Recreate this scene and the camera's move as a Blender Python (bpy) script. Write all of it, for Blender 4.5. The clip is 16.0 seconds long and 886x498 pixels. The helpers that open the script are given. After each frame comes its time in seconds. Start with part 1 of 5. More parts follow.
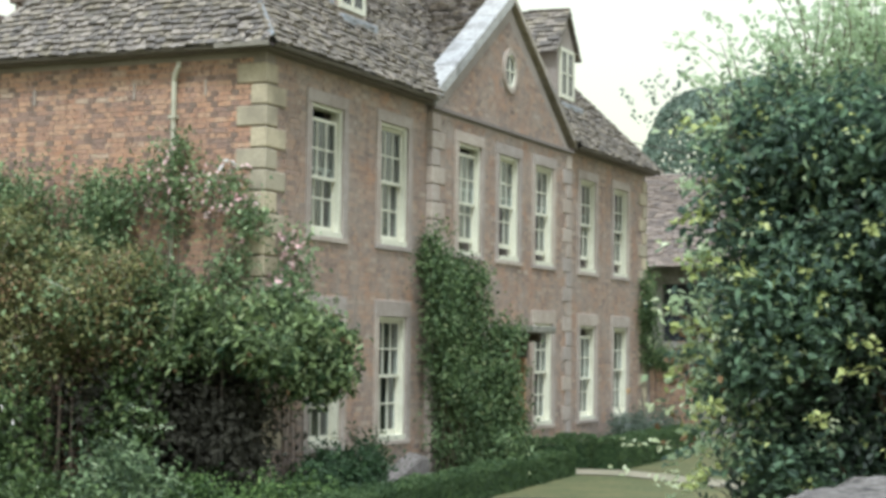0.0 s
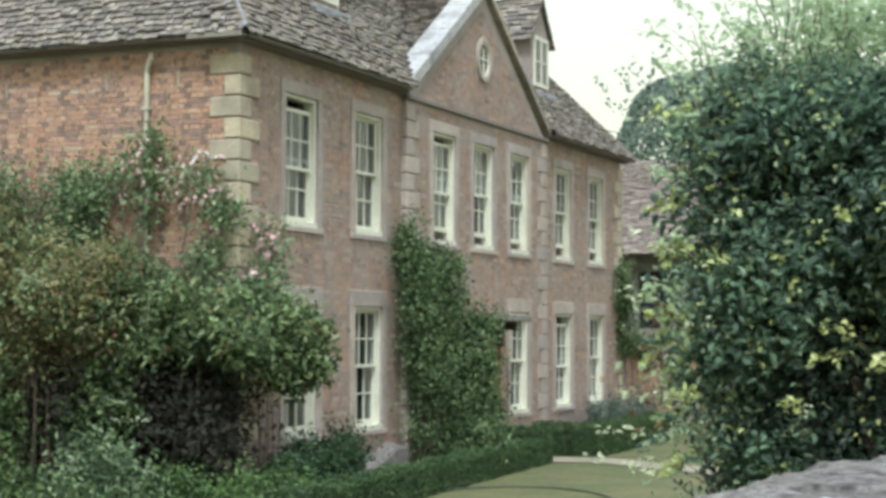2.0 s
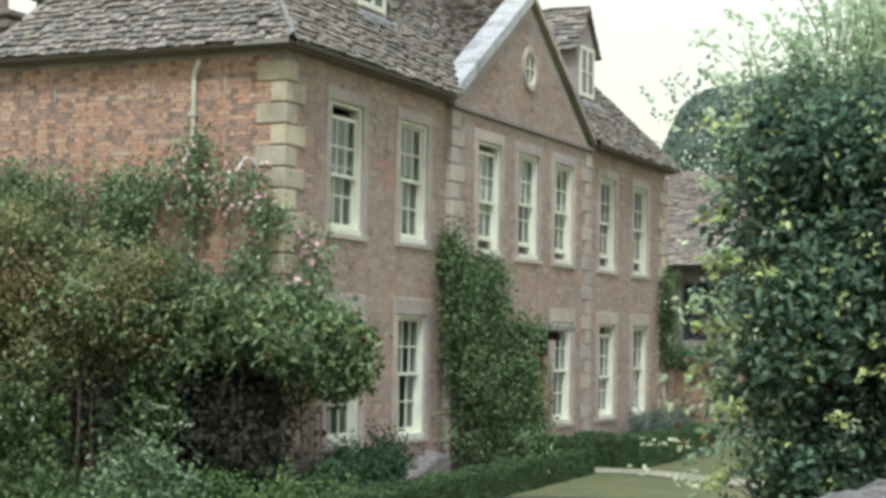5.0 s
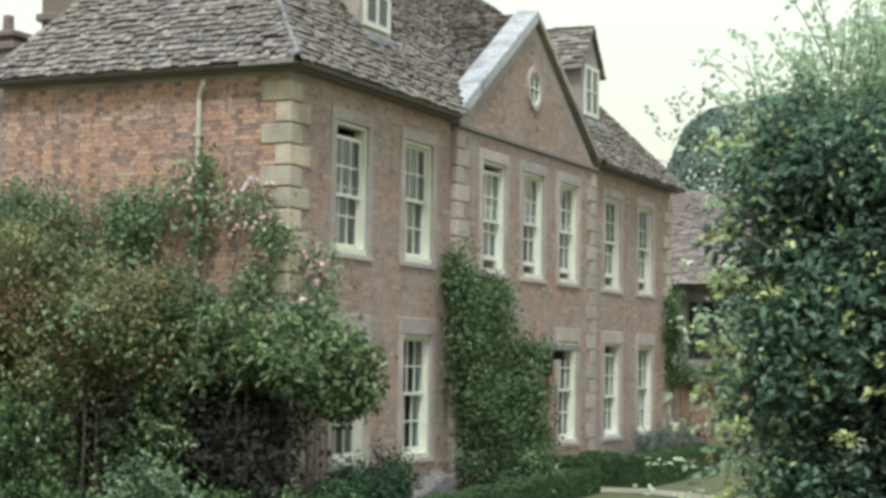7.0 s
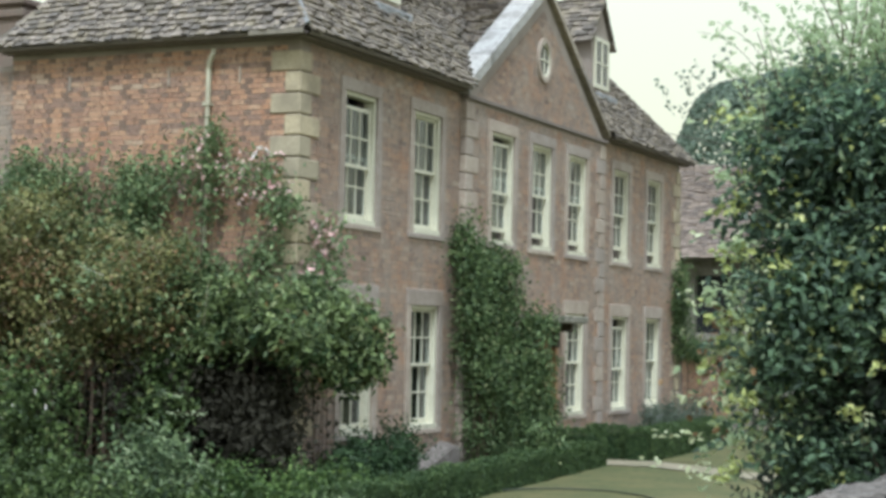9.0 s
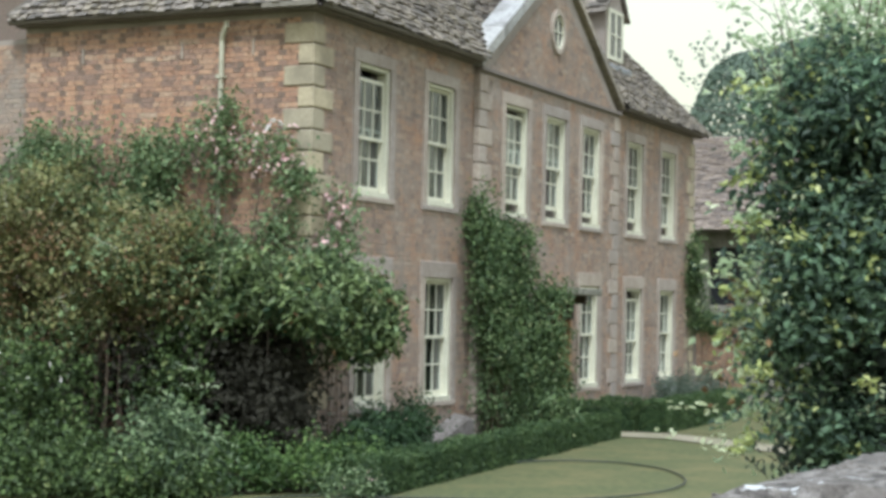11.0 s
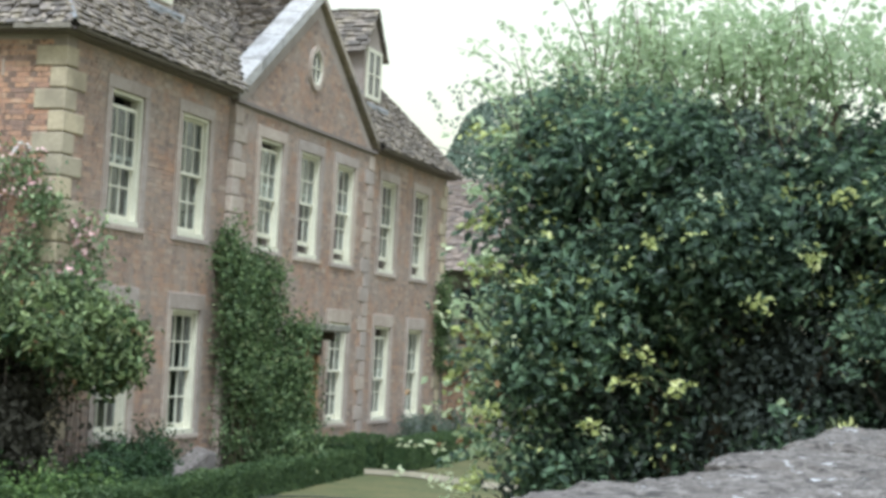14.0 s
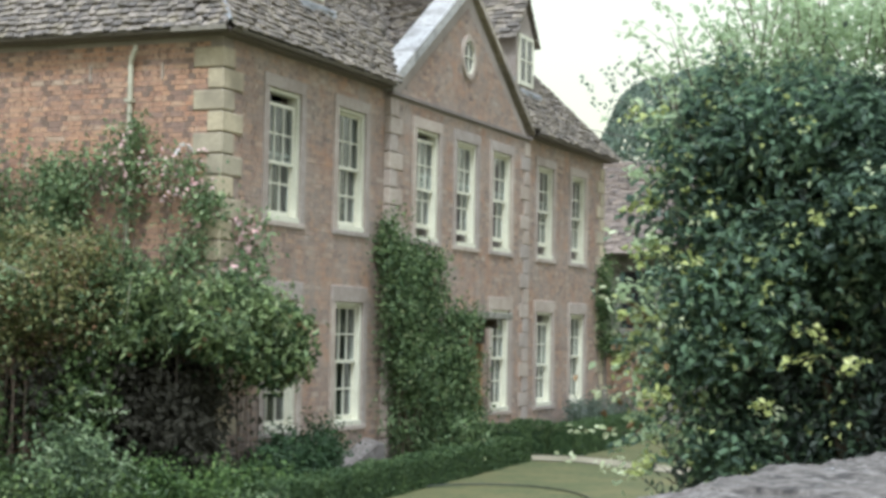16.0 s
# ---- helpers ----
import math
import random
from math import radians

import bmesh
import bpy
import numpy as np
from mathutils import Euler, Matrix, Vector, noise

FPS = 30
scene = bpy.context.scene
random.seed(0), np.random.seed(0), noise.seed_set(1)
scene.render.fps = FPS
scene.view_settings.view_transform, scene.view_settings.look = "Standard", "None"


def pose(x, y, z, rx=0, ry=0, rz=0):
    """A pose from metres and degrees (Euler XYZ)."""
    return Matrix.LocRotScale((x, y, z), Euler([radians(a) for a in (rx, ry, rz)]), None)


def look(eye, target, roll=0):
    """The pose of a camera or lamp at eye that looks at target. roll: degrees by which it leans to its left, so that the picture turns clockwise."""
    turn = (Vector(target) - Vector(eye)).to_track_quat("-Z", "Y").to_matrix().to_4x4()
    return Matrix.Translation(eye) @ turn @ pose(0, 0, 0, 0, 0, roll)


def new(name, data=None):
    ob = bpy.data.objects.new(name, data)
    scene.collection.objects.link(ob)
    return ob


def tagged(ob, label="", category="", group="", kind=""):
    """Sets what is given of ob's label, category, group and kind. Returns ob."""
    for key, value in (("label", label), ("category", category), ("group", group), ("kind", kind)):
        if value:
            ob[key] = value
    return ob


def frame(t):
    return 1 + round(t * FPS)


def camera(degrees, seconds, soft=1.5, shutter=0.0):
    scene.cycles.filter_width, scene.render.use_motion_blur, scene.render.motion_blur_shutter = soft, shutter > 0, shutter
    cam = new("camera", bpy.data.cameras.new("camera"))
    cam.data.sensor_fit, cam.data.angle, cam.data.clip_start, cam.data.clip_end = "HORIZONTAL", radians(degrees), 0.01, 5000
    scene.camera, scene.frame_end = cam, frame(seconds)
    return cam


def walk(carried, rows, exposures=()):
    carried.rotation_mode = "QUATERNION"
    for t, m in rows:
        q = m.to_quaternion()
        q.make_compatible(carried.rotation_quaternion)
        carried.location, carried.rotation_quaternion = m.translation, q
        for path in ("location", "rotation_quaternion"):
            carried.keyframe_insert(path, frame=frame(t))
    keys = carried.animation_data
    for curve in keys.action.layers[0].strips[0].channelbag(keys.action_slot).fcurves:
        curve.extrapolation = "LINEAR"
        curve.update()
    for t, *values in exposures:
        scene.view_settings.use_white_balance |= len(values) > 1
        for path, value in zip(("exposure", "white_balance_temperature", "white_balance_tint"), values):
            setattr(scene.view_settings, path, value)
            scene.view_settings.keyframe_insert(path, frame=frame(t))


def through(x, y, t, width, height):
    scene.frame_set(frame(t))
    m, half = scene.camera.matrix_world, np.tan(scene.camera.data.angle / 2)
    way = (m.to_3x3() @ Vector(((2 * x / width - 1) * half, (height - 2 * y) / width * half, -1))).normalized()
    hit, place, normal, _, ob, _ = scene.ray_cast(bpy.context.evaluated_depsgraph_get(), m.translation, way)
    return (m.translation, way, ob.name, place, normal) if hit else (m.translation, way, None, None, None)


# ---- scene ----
cam = camera(28.8, 16.0, soft=3.6)
PATH = [
    (0, -20.993, -11.830, 2.370, -66.584, 3.282, -0.544),
    (0.5, -20.981, -11.832, 2.370, -66.361, 3.326, -0.232),
    (1, -20.986, -11.832, 2.371, -66.066, 2.906, -0.526),
    (1.5, -20.991, -11.835, 2.371, -66.349, 3.110, -0.343),
    (2, -20.989, -11.842, 2.370, -67.347, 2.930, 0.022),
    (2.5, -20.985, -11.845, 2.370, -66.276, 2.431, -0.143),
    (3, -20.982, -11.845, 2.371, -65.620, 2.315, -0.455),
    (3.5, -20.982, -11.836, 2.372, -65.590, 1.707, -0.743),
    (4, -20.974, -11.827, 2.372, -66.193, 2.677, -0.745),
    (6.5, -20.977, -11.820, 2.372, -65.706, 3.642, -0.815),
    (7, -20.981, -11.825, 2.373, -65.779, 3.851, -0.625),
    (7.5, -20.977, -11.828, 2.374, -65.716, 3.381, -0.968),
    (8, -20.968, -11.831, 2.374, -65.800, 3.653, -0.792),
    (8.5, -20.969, -11.826, 2.373, -66.011, 3.161, -1.375),
    (9, -20.976, -11.822, 2.370, -65.530, 2.906, -1.113),
    (11.5, -20.963, -11.811, 2.366, -65.115, 1.860, -1.106),
    (12, -20.969, -11.820, 2.367, -65.468, 2.131, -1.564),
    (12.5, -20.982, -11.834, 2.366, -66.331, 2.287, -1.746),
    (13, -20.994, -11.863, 2.367, -68.942, 2.955, -2.311),
    (13.5, -20.988, -11.887, 2.367, -71.438, 3.258, -2.546),
    (14, -20.981, -11.905, 2.369, -73.285, 3.451, -2.793),
    (14.5, -20.988, -11.909, 2.371, -73.363, 3.464, -2.615),
    (15, -20.995, -11.908, 2.372, -72.926, 3.421, -2.550),
    (15.5, -21.001, -11.905, 2.375, -71.573, 3.011, -1.739),
    (16, -20.991, -11.883, 2.373, -67.930, 2.826, -0.880),
]
walk(cam, [(t, pose(x, y, z, 90 + pitch, roll, yaw)) for t, x, y, z, yaw, pitch, roll in PATH],
     [(0, 0.56, 5800, 5), (5, 0.49, 5800, 5), (9, 0.4, 5800, 5), (11.5, 0.52, 5780, 6), (14, 0.56, 5680, 7), (15, 0.44, 5680, 7), (16, 0.54, 5730, 7)])

# ---- world and sun: hazy bright day, soft high sun on the side wall, sky brighter towards the zenith ----
SUN_FROM = Vector((-0.66, -0.24, 1.0)).normalized()
world = bpy.data.worlds.new("sky")
scene.world = world
world.use_nodes = True
wn, wl = world.node_tree.nodes, world.node_tree.links
wbg = wn["Background"]
wsky = wn.new("ShaderNodeTexSky")
wsky.sky_type, wsky.sun_disc = "NISHITA", False
wsky.sun_elevation = math.asin(SUN_FROM.z)
wsky.sun_rotation = math.atan2(SUN_FROM.x, SUN_FROM.y)
wsky.dust_density, wsky.air_density = 4.0, 1.0
wmix = wn.new("ShaderNodeMix")
wmix.data_type = "RGBA"
wmix.inputs[0].default_value = 0.88
wl.new(wsky.outputs[0], wmix.inputs[6])
wcoord, wsplit, wgrade = wn.new("ShaderNodeTexCoord"), wn.new("ShaderNodeSeparateXYZ"), wn.new("ShaderNodeValToRGB")
wl.new(wcoord.outputs["Generated"], wsplit.inputs[0])
wl.new(wsplit.outputs["Z"], wgrade.inputs[0])
wgrade.color_ramp.elements[0].color = (9.1, 8.5, 5.2, 1)
wgrade.color_ramp.elements[1].color = (14.6, 15.6, 18.0, 1)
wl.new(wgrade.outputs[0], wmix.inputs[7])
wl.new(wmix.outputs[2], wbg.inputs[0])
wbg.inputs[1].default_value = 0.088
sun = new("sun", bpy.data.lights.new("sun", "SUN"))
sun.data.energy, sun.data.angle, sun.data.color = 2.6, radians(12), (0.96, 0.96, 0.9)
sun.matrix_world = look(SUN_FROM * 60, (0, 0, 0))


# ---- helpers ----
def part(name, bm, material, parent=None, label=""):
    me = bpy.data.meshes.new(name)
    bm.normal_update()
    bm.to_mesh(me)
    bm.free()
    me.materials.append(material)
    ob = new(name, me)
    if parent is not None:
        ob.parent = parent
    if label:
        tagged(ob, label)
    return ob


def box(bm, x0, x1, y0, y1, z0, z1, bevel=0.0):
    m = Matrix.LocRotScale(((x0 + x1) / 2, (y0 + y1) / 2, (z0 + z1) / 2), None, (x1 - x0, y1 - y0, z1 - z0))
    r = bmesh.ops.create_cube(bm, size=1, matrix=m)
    if bevel:
        edges = list({e for v in r["verts"] for e in v.link_edges})
        bmesh.ops.bevel(bm, geom=edges, offset=bevel, segments=1, affect="EDGES")
    return bm


def boxed(name, material, parent, x0, x1, y0, y1, z0, z1, bevel=0.0, label=""):
    return part(name, box(bmesh.new(), x0, x1, y0, y1, z0, z1, bevel), material, parent, label)


def from_lists(name, verts, faces, material, parent=None, label=""):
    me = bpy.data.meshes.new(name)
    me.from_pydata(verts, [], faces)
    me.update()
    me.materials.append(material)
    ob = new(name, me)
    if parent is not None:
        ob.parent = parent
    if label:
        tagged(ob, label)
    return ob


def tube(name, pts, radius, material, parent=None, taper=1.0, label=""):
    """A round rod along points, as a mesh."""
    bm = bmesh.new()
    rings = []
    n = len(pts)
    for i, q in enumerate(pts):
        a, b = Vector(pts[max(i - 1, 0)]), Vector(pts[min(i + 1, n - 1)])
        d = (b - a).normalized()
        s = d.orthogonal().normalized()
        u = d.cross(s)
        r = radius * (1 + (taper - 1) * i / max(n - 1, 1))
        rings.append([bm.verts.new(Vector(q) + r * (math.cos(k * math.pi / 3) * s + math.sin(k * math.pi / 3) * u)) for k in range(6)])
    for a, b in zip(rings, rings[1:]):
        # match the ring starts, so that the rod does not twist
        off = min(range(6), key=lambda o: (a[0].co - b[o].co).length)
        for k in range(6):
            bm.faces.new((a[k], a[(k + 1) % 6], b[(k + 1 + off) % 6], b[(k + off) % 6]))
    bm.faces.new(rings[0][::-1])
    bm.faces.new(rings[-1])
    bmesh.ops.recalc_face_normals(bm, faces=bm.faces)
    return part(name, bm, material, parent, label)


# ---- materials ----
def nodes_of(name):
    m = bpy.data.materials.new(name)
    m.use_nodes = True
    t = m.node_tree
    return m, t, t.nodes["Principled BSDF"]


def noise_node(t, co, scale, detail=4.0, rough=0.6):
    n = t.nodes.new("ShaderNodeTexNoise")
    n.inputs["Scale"].default_value, n.inputs["Detail"].default_value, n.inputs["Roughness"].default_value = scale, detail, rough
    t.links.new(co, n.inputs["Vector"])
    return n.outputs["Fac"]


def ramp(t, fac, stops):
    r = t.nodes.new("ShaderNodeValToRGB")
    e = r.color_ramp.elements
    while len(e) < len(stops):
        e.new(0.5)
    for k, (p, c) in zip(e, stops):
        k.position, k.color = p, (*c, 1)
    t.links.new(fac, r.inputs[0])
    return r.outputs[0]


def mixed(t, a, b, fac, blend="MIX"):
    m = t.nodes.new("ShaderNodeMix")
    m.data_type, m.blend_type = "RGBA", blend
    for v, s in ((a, m.inputs[6]), (b, m.inputs[7])):
        if isinstance(v, tuple):
            s.default_value = (*v, 1)
        else:
            t.links.new(v, s)
    if isinstance(fac, float):
        m.inputs[0].default_value = fac
    else:
        t.links.new(fac, m.inputs[0])
    return m.outputs[2]


def bumped(t, bsdf, height, strength, dist=0.01):
    b = t.nodes.new("ShaderNodeBump")
    b.inputs["Strength"].default_value, b.inputs["Distance"].default_value = strength, dist
    t.links.new(height, b.inputs["Height"])
    t.links.new(b.outputs[0], bsdf.inputs["Normal"])


def coords(t):
    return t.nodes.new("ShaderNodeTexCoord").outputs["Object"]


def surface(name, c1, c2, c3=None, grain=30.0, patch=1.2, rough=0.85, bump=0.3, rand="", spread=0.35):
    """A mottled surface: grain and larger patches, and a shift of tone from piece to piece."""
    m, t, b = nodes_of(name)
    co = coords(t)
    g, p = noise_node(t, co, grain), noise_node(t, co, patch, 5, 0.65)
    col = ramp(t, g, [(0.32, c1), (0.68, c2)])
    col = mixed(t, col, c3 or c1, ramp(t, p, [(0.45, (0, 0, 0)), (0.68, (0.85, 0.85, 0.85))]))
    if rand:
        r = t.nodes.new("ShaderNodeObjectInfo").outputs["Random"] if rand == "object" else t.nodes.new("ShaderNodeNewGeometry").outputs["Random Per Island"]
        lo, hi = 1 - spread, 1 + spread
        col = mixed(t, col, ramp(t, r, [(0.0, (lo, lo, lo)), (0.5, (1.0, 0.97, 0.93)), (1.0, (hi, hi * 0.97, hi * 0.9))]), 1.0, "MULTIPLY")
    t.links.new(col, b.inputs["Base Color"])
    b.inputs["Roughness"].default_value = rough
    bumped(t, b, g, bump)
    return m


def brick_mat(name, rand, warm=False):
    """Handmade red brick, each its own tone, with warm, grey and sooty patches over the wall; warm: lighter, more
    orange, less grey, more dark specks.
    """
    m, t, b = nodes_of(name)
    co = coords(t)
    r = t.nodes.new("ShaderNodeObjectInfo").outputs["Random"] if rand == "object" else t.nodes.new("ShaderNodeNewGeometry").outputs["Random Per Island"]
    col = ramp(t, r, [(0.0, (0.2, 0.14, 0.115)), (0.2, (0.265, 0.18, 0.14)), (0.6, (0.31, 0.205, 0.155)), (0.85, (0.37, 0.23, 0.155)), (1.0, (0.4, 0.31, 0.24))])
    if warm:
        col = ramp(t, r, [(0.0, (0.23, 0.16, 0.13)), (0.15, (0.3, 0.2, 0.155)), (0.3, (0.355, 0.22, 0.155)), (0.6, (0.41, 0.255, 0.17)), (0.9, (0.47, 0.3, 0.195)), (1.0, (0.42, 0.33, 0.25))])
    grain = noise_node(t, co, 45, 4, 0.7)
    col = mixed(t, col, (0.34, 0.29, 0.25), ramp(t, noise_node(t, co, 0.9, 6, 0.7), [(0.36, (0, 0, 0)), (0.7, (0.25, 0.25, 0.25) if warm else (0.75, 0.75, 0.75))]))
    col = mixed(t, col, (0.44, 0.22, 0.12), ramp(t, noise_node(t, co, 1.7, 5, 0.75), [(0.5, (0, 0, 0)), (0.7, (0.6, 0.6, 0.6))]))
    col = mixed(t, col, (0.09, 0.065, 0.055), ramp(t, noise_node(t, co, 6.0, 3, 0.6), [(0.56, (0, 0, 0)), (0.78, (0.7, 0.7, 0.7))]))
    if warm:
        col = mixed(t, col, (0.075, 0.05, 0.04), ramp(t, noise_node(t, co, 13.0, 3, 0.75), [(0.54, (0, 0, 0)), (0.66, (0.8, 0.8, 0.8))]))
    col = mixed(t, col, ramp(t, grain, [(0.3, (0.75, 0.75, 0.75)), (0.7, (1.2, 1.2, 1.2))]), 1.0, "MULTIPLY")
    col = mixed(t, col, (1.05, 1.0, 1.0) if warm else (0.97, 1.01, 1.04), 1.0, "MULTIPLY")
    t.links.new(col, b.inputs["Base Color"])
    b.inputs["Roughness"].default_value = 0.92
    bumped(t, b, grain, 0.5)
    return m


def leaf_mat(name, dark, light, tip, rough=0.42, through=0.25):
    """Leaves: tone from leaf to leaf, some light passing through."""
    dark, light, tip = ((c[0] * 0.95, c[1] * 1.03, c[2] * 1.08) for c in (dark, light, tip))
    m, t, b = nodes_of(name)
    r = t.nodes.new("ShaderNodeNewGeometry").outputs["Random Per Island"]
    patch = noise_node(t, coords(t), 1.6, 3, 0.6)
    col = ramp(t, r, [(0.0, dark), (0.42, tuple(0.55 * d + 0.3 * l for d, l in zip(dark, light))), (0.75, light), (0.93, light), (1.0, tip)])
    col = mixed(t, col, dark, ramp(t, patch, [(0.4, (0, 0, 0)), (0.7, (0.6, 0.6, 0.6))]))
    t.links.new(col, b.inputs["Base Color"])
    b.inputs["Roughness"].default_value = rough
    b.inputs["Specular IOR Level"].default_value = 0.22
    tr = t.nodes.new("ShaderNodeBsdfTranslucent")
    t.links.new(col, tr.inputs["Color"])
    mx = t.nodes.new("ShaderNodeMixShader")
    mx.inputs[0].default_value = through
    t.links.new(b.outputs[0], mx.inputs[1])
    t.links.new(tr.outputs[0], mx.inputs[2])
    t.links.new(mx.outputs[0], t.nodes["Material Output"].inputs["Surface"])
    return m


MORTAR = surface("lime mortar", (0.25, 0.212, 0.185), (0.33, 0.285, 0.255), (0.21, 0.175, 0.15), 30, 1.3, 0.95, 0.4)
BRICKS = brick_mat("red bricks", "island")
BRICK = brick_mat("red brick", "object", True)
BURNT = surface("burnt brick", (0.15, 0.1, 0.08), (0.24, 0.16, 0.125), (0.18, 0.14, 0.115), 30, 4, 0.9, 0.5)
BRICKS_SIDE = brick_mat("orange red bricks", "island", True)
STONE = surface("dressed limestone", (0.36, 0.312, 0.228), (0.48, 0.42, 0.315), (0.26, 0.228, 0.175), 25, 1.5, 0.9, 0.25, "object", 0.16)
STONE_GREY = surface("weathered stone", (0.31, 0.262, 0.235), (0.41, 0.365, 0.335), (0.25, 0.205, 0.18), 18, 1.2, 0.9, 0.3, "object", 0.12)
COPING = surface("lichened coping, lit-side tone", (0.3, 0.295, 0.29), (0.48, 0.475, 0.475), (0.19, 0.18, 0.17), 14, 2.6, 0.9, 0.4, "object", 0.12)
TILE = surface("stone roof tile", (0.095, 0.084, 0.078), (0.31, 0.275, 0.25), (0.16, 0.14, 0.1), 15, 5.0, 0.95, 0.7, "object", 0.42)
TILE_ISLE = surface("stone roof tiles", (0.1, 0.088, 0.08), (0.3, 0.265, 0.235), (0.165, 0.145, 0.105), 17, 3.0, 0.95, 0.7, "island", 0.4)
DECK = surface("roof boarding", (0.05, 0.045, 0.04), (0.08, 0.07, 0.06), None, 20, 1, 0.9, 0.2)
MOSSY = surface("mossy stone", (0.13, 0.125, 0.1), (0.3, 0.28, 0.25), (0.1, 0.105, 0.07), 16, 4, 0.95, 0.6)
DARKWOOD = surface("weathered dark wood", (0.045, 0.035, 0.028), (0.1, 0.08, 0.06), None, 18, 3, 0.85, 0.3)
RAKE = surface("weathered coping, shaded-side tone", (0.28, 0.245, 0.215), (0.4, 0.36, 0.32), (0.2, 0.175, 0.145), 16, 3, 0.9, 0.4, "object", 0.15)
FASCIA = surface("weathered board", (0.17, 0.15, 0.125), (0.25, 0.225, 0.19), None, 12, 2, 0.8, 0.2)
LEAD = surface("lead sheet", (0.2, 0.21, 0.22), (0.32, 0.33, 0.35), (0.15, 0.15, 0.16), 9, 2, 0.7, 0.15)
PAINT = surface("cream paint", (0.57, 0.555, 0.45), (0.67, 0.65, 0.54), (0.52, 0.5, 0.4), 20, 2, 0.5, 0.05)
PIPE = surface("painted pipe", (0.42, 0.4, 0.31), (0.52, 0.5, 0.4), (0.34, 0.31, 0.24), 15, 2, 0.5, 0.1)
GUTTER = surface("dark gutter", (0.13, 0.11, 0.105), (0.19, 0.165, 0.155), None, 15, 2, 0.55, 0.1)
SOFFIT = surface("brown soffit", (0.15, 0.125, 0.115), (0.21, 0.175, 0.155), None, 15, 2, 0.8, 0.1)
PLASTER = surface("shade-dark room plaster", (0.1, 0.1, 0.105), (0.14, 0.14, 0.14), None, 5, 1, 0.9, 0.05)
WOOD = surface("stained oak", (0.26, 0.15, 0.075), (0.4, 0.25, 0.13), (0.2, 0.11, 0.06), 18, 2, 0.65, 0.2)
GRASS = surface("mown grass", (0.046, 0.06, 0.019), (0.112, 0.114, 0.038), (0.14, 0.12, 0.045), 9, 0.8, 0.95, 0.6)
SOIL = surface("bed soil", (0.05, 0.037, 0.025), (0.09, 0.07, 0.045), None, 25, 2, 0.95, 0.6)
PATHM = surface("pale gravel path", (0.22, 0.19, 0.13), (0.32, 0.285, 0.205), (0.17, 0.165, 0.09), 70, 1.5, 0.95, 0.5)
RUBBLE, _t, _b = nodes_of("rubble wall stone")
_co = coords(_t)
_g, _p, _l = noise_node(_t, _co, 42, 5, 0.8), noise_node(_t, _co, 14, 5, 0.75), noise_node(_t, _co, 15, 5, 0.75)
_c = ramp(_t, _g, [(0.38, (0.026, 0.022, 0.02)), (0.5, (0.12, 0.104, 0.092)), (0.64, (0.28, 0.255, 0.235))])
_c = mixed(_t, _c, (0.14, 0.12, 0.105), ramp(_t, _p, [(0.45, (0, 0, 0)), (0.62, (0.7, 0.7, 0.7))]))
_c = mixed(_t, _c, (0.6, 0.6, 0.6), ramp(_t, _l, [(0.615, (0, 0, 0)), (0.655, (0.85, 0.85, 0.85))]))
_t.links.new(_c, _b.inputs["Base Color"])
_b.inputs["Roughness"].default_value = 0.93
bumped(_t, _b, _g, 0.9, 0.012)
RUBBLE_PALE = surface("pale rubble stone", (0.1, 0.085, 0.078), (0.22, 0.2, 0.188), (0.075, 0.062, 0.055), 12, 8, 0.95, 0.8)
HOSE = surface("dark hose", (0.02, 0.025, 0.02), (0.04, 0.045, 0.035), None, 10, 2, 0.5, 0.05)
BARN_TILE = surface("brown roof tiles", (0.19, 0.155, 0.135), (0.29, 0.245, 0.22), (0.23, 0.19, 0.165), 12, 1.5, 0.95, 0.5, "island", 0.25)
BARK = surface("bark", (0.07, 0.05, 0.035), (0.15, 0.115, 0.08), None, 30, 3, 0.9, 0.6)
PETAL = surface("pink petals", (0.66, 0.44, 0.46), (0.76, 0.62, 0.64), (0.6, 0.34, 0.37), 20, 3, 0.7, 0.1, "island", 0.2)
PETAL_W = surface("white petals", (0.75, 0.72, 0.74), (0.82, 0.8, 0.82), (0.7, 0.6, 0.68), 20, 3, 0.7, 0.1, "island", 0.15)

GLASS, _t, _b = nodes_of("window glass")
_b.inputs["Base Color"].default_value = (0.55, 0.62, 0.66, 1)
_b.inputs["Roughness"].default_value = 0.04
_b.inputs["Transmission Weight"].default_value = 1.0
_b.inputs["IOR"].default_value = 1.4
bumped(_t, _b, noise_node(_t, coords(_t), 3.0, 2), 0.06, 0.02)

L_OLIVE = leaf_mat("olive leaves", (0.078, 0.078, 0.03), (0.345, 0.315, 0.13), (0.52, 0.36, 0.2))
L_SHRUB = leaf_mat("shrub leaves", (0.03, 0.046, 0.017), (0.15, 0.2, 0.068), (0.32, 0.34, 0.14))
L_BROAD = leaf_mat("broad leaves", (0.055, 0.075, 0.032), (0.29, 0.345, 0.145), (0.5, 0.51, 0.28))
L_ROSE = leaf_mat("rose leaves", (0.09, 0.13, 0.06), (0.34, 0.41, 0.2), (0.48, 0.48, 0.27))
L_PALE = leaf_mat("glaucous leaves", (0.035, 0.055, 0.028), (0.25, 0.31, 0.15), (0.54, 0.56, 0.34))
L_FRESH = leaf_mat("fresh leaves", (0.035, 0.064, 0.022), (0.165, 0.235, 0.072), (0.32, 0.37, 0.13))
L_BOX = leaf_mat("box leaves", (0.038, 0.066, 0.026), (0.135, 0.185, 0.07), (0.25, 0.3, 0.12), 0.5)
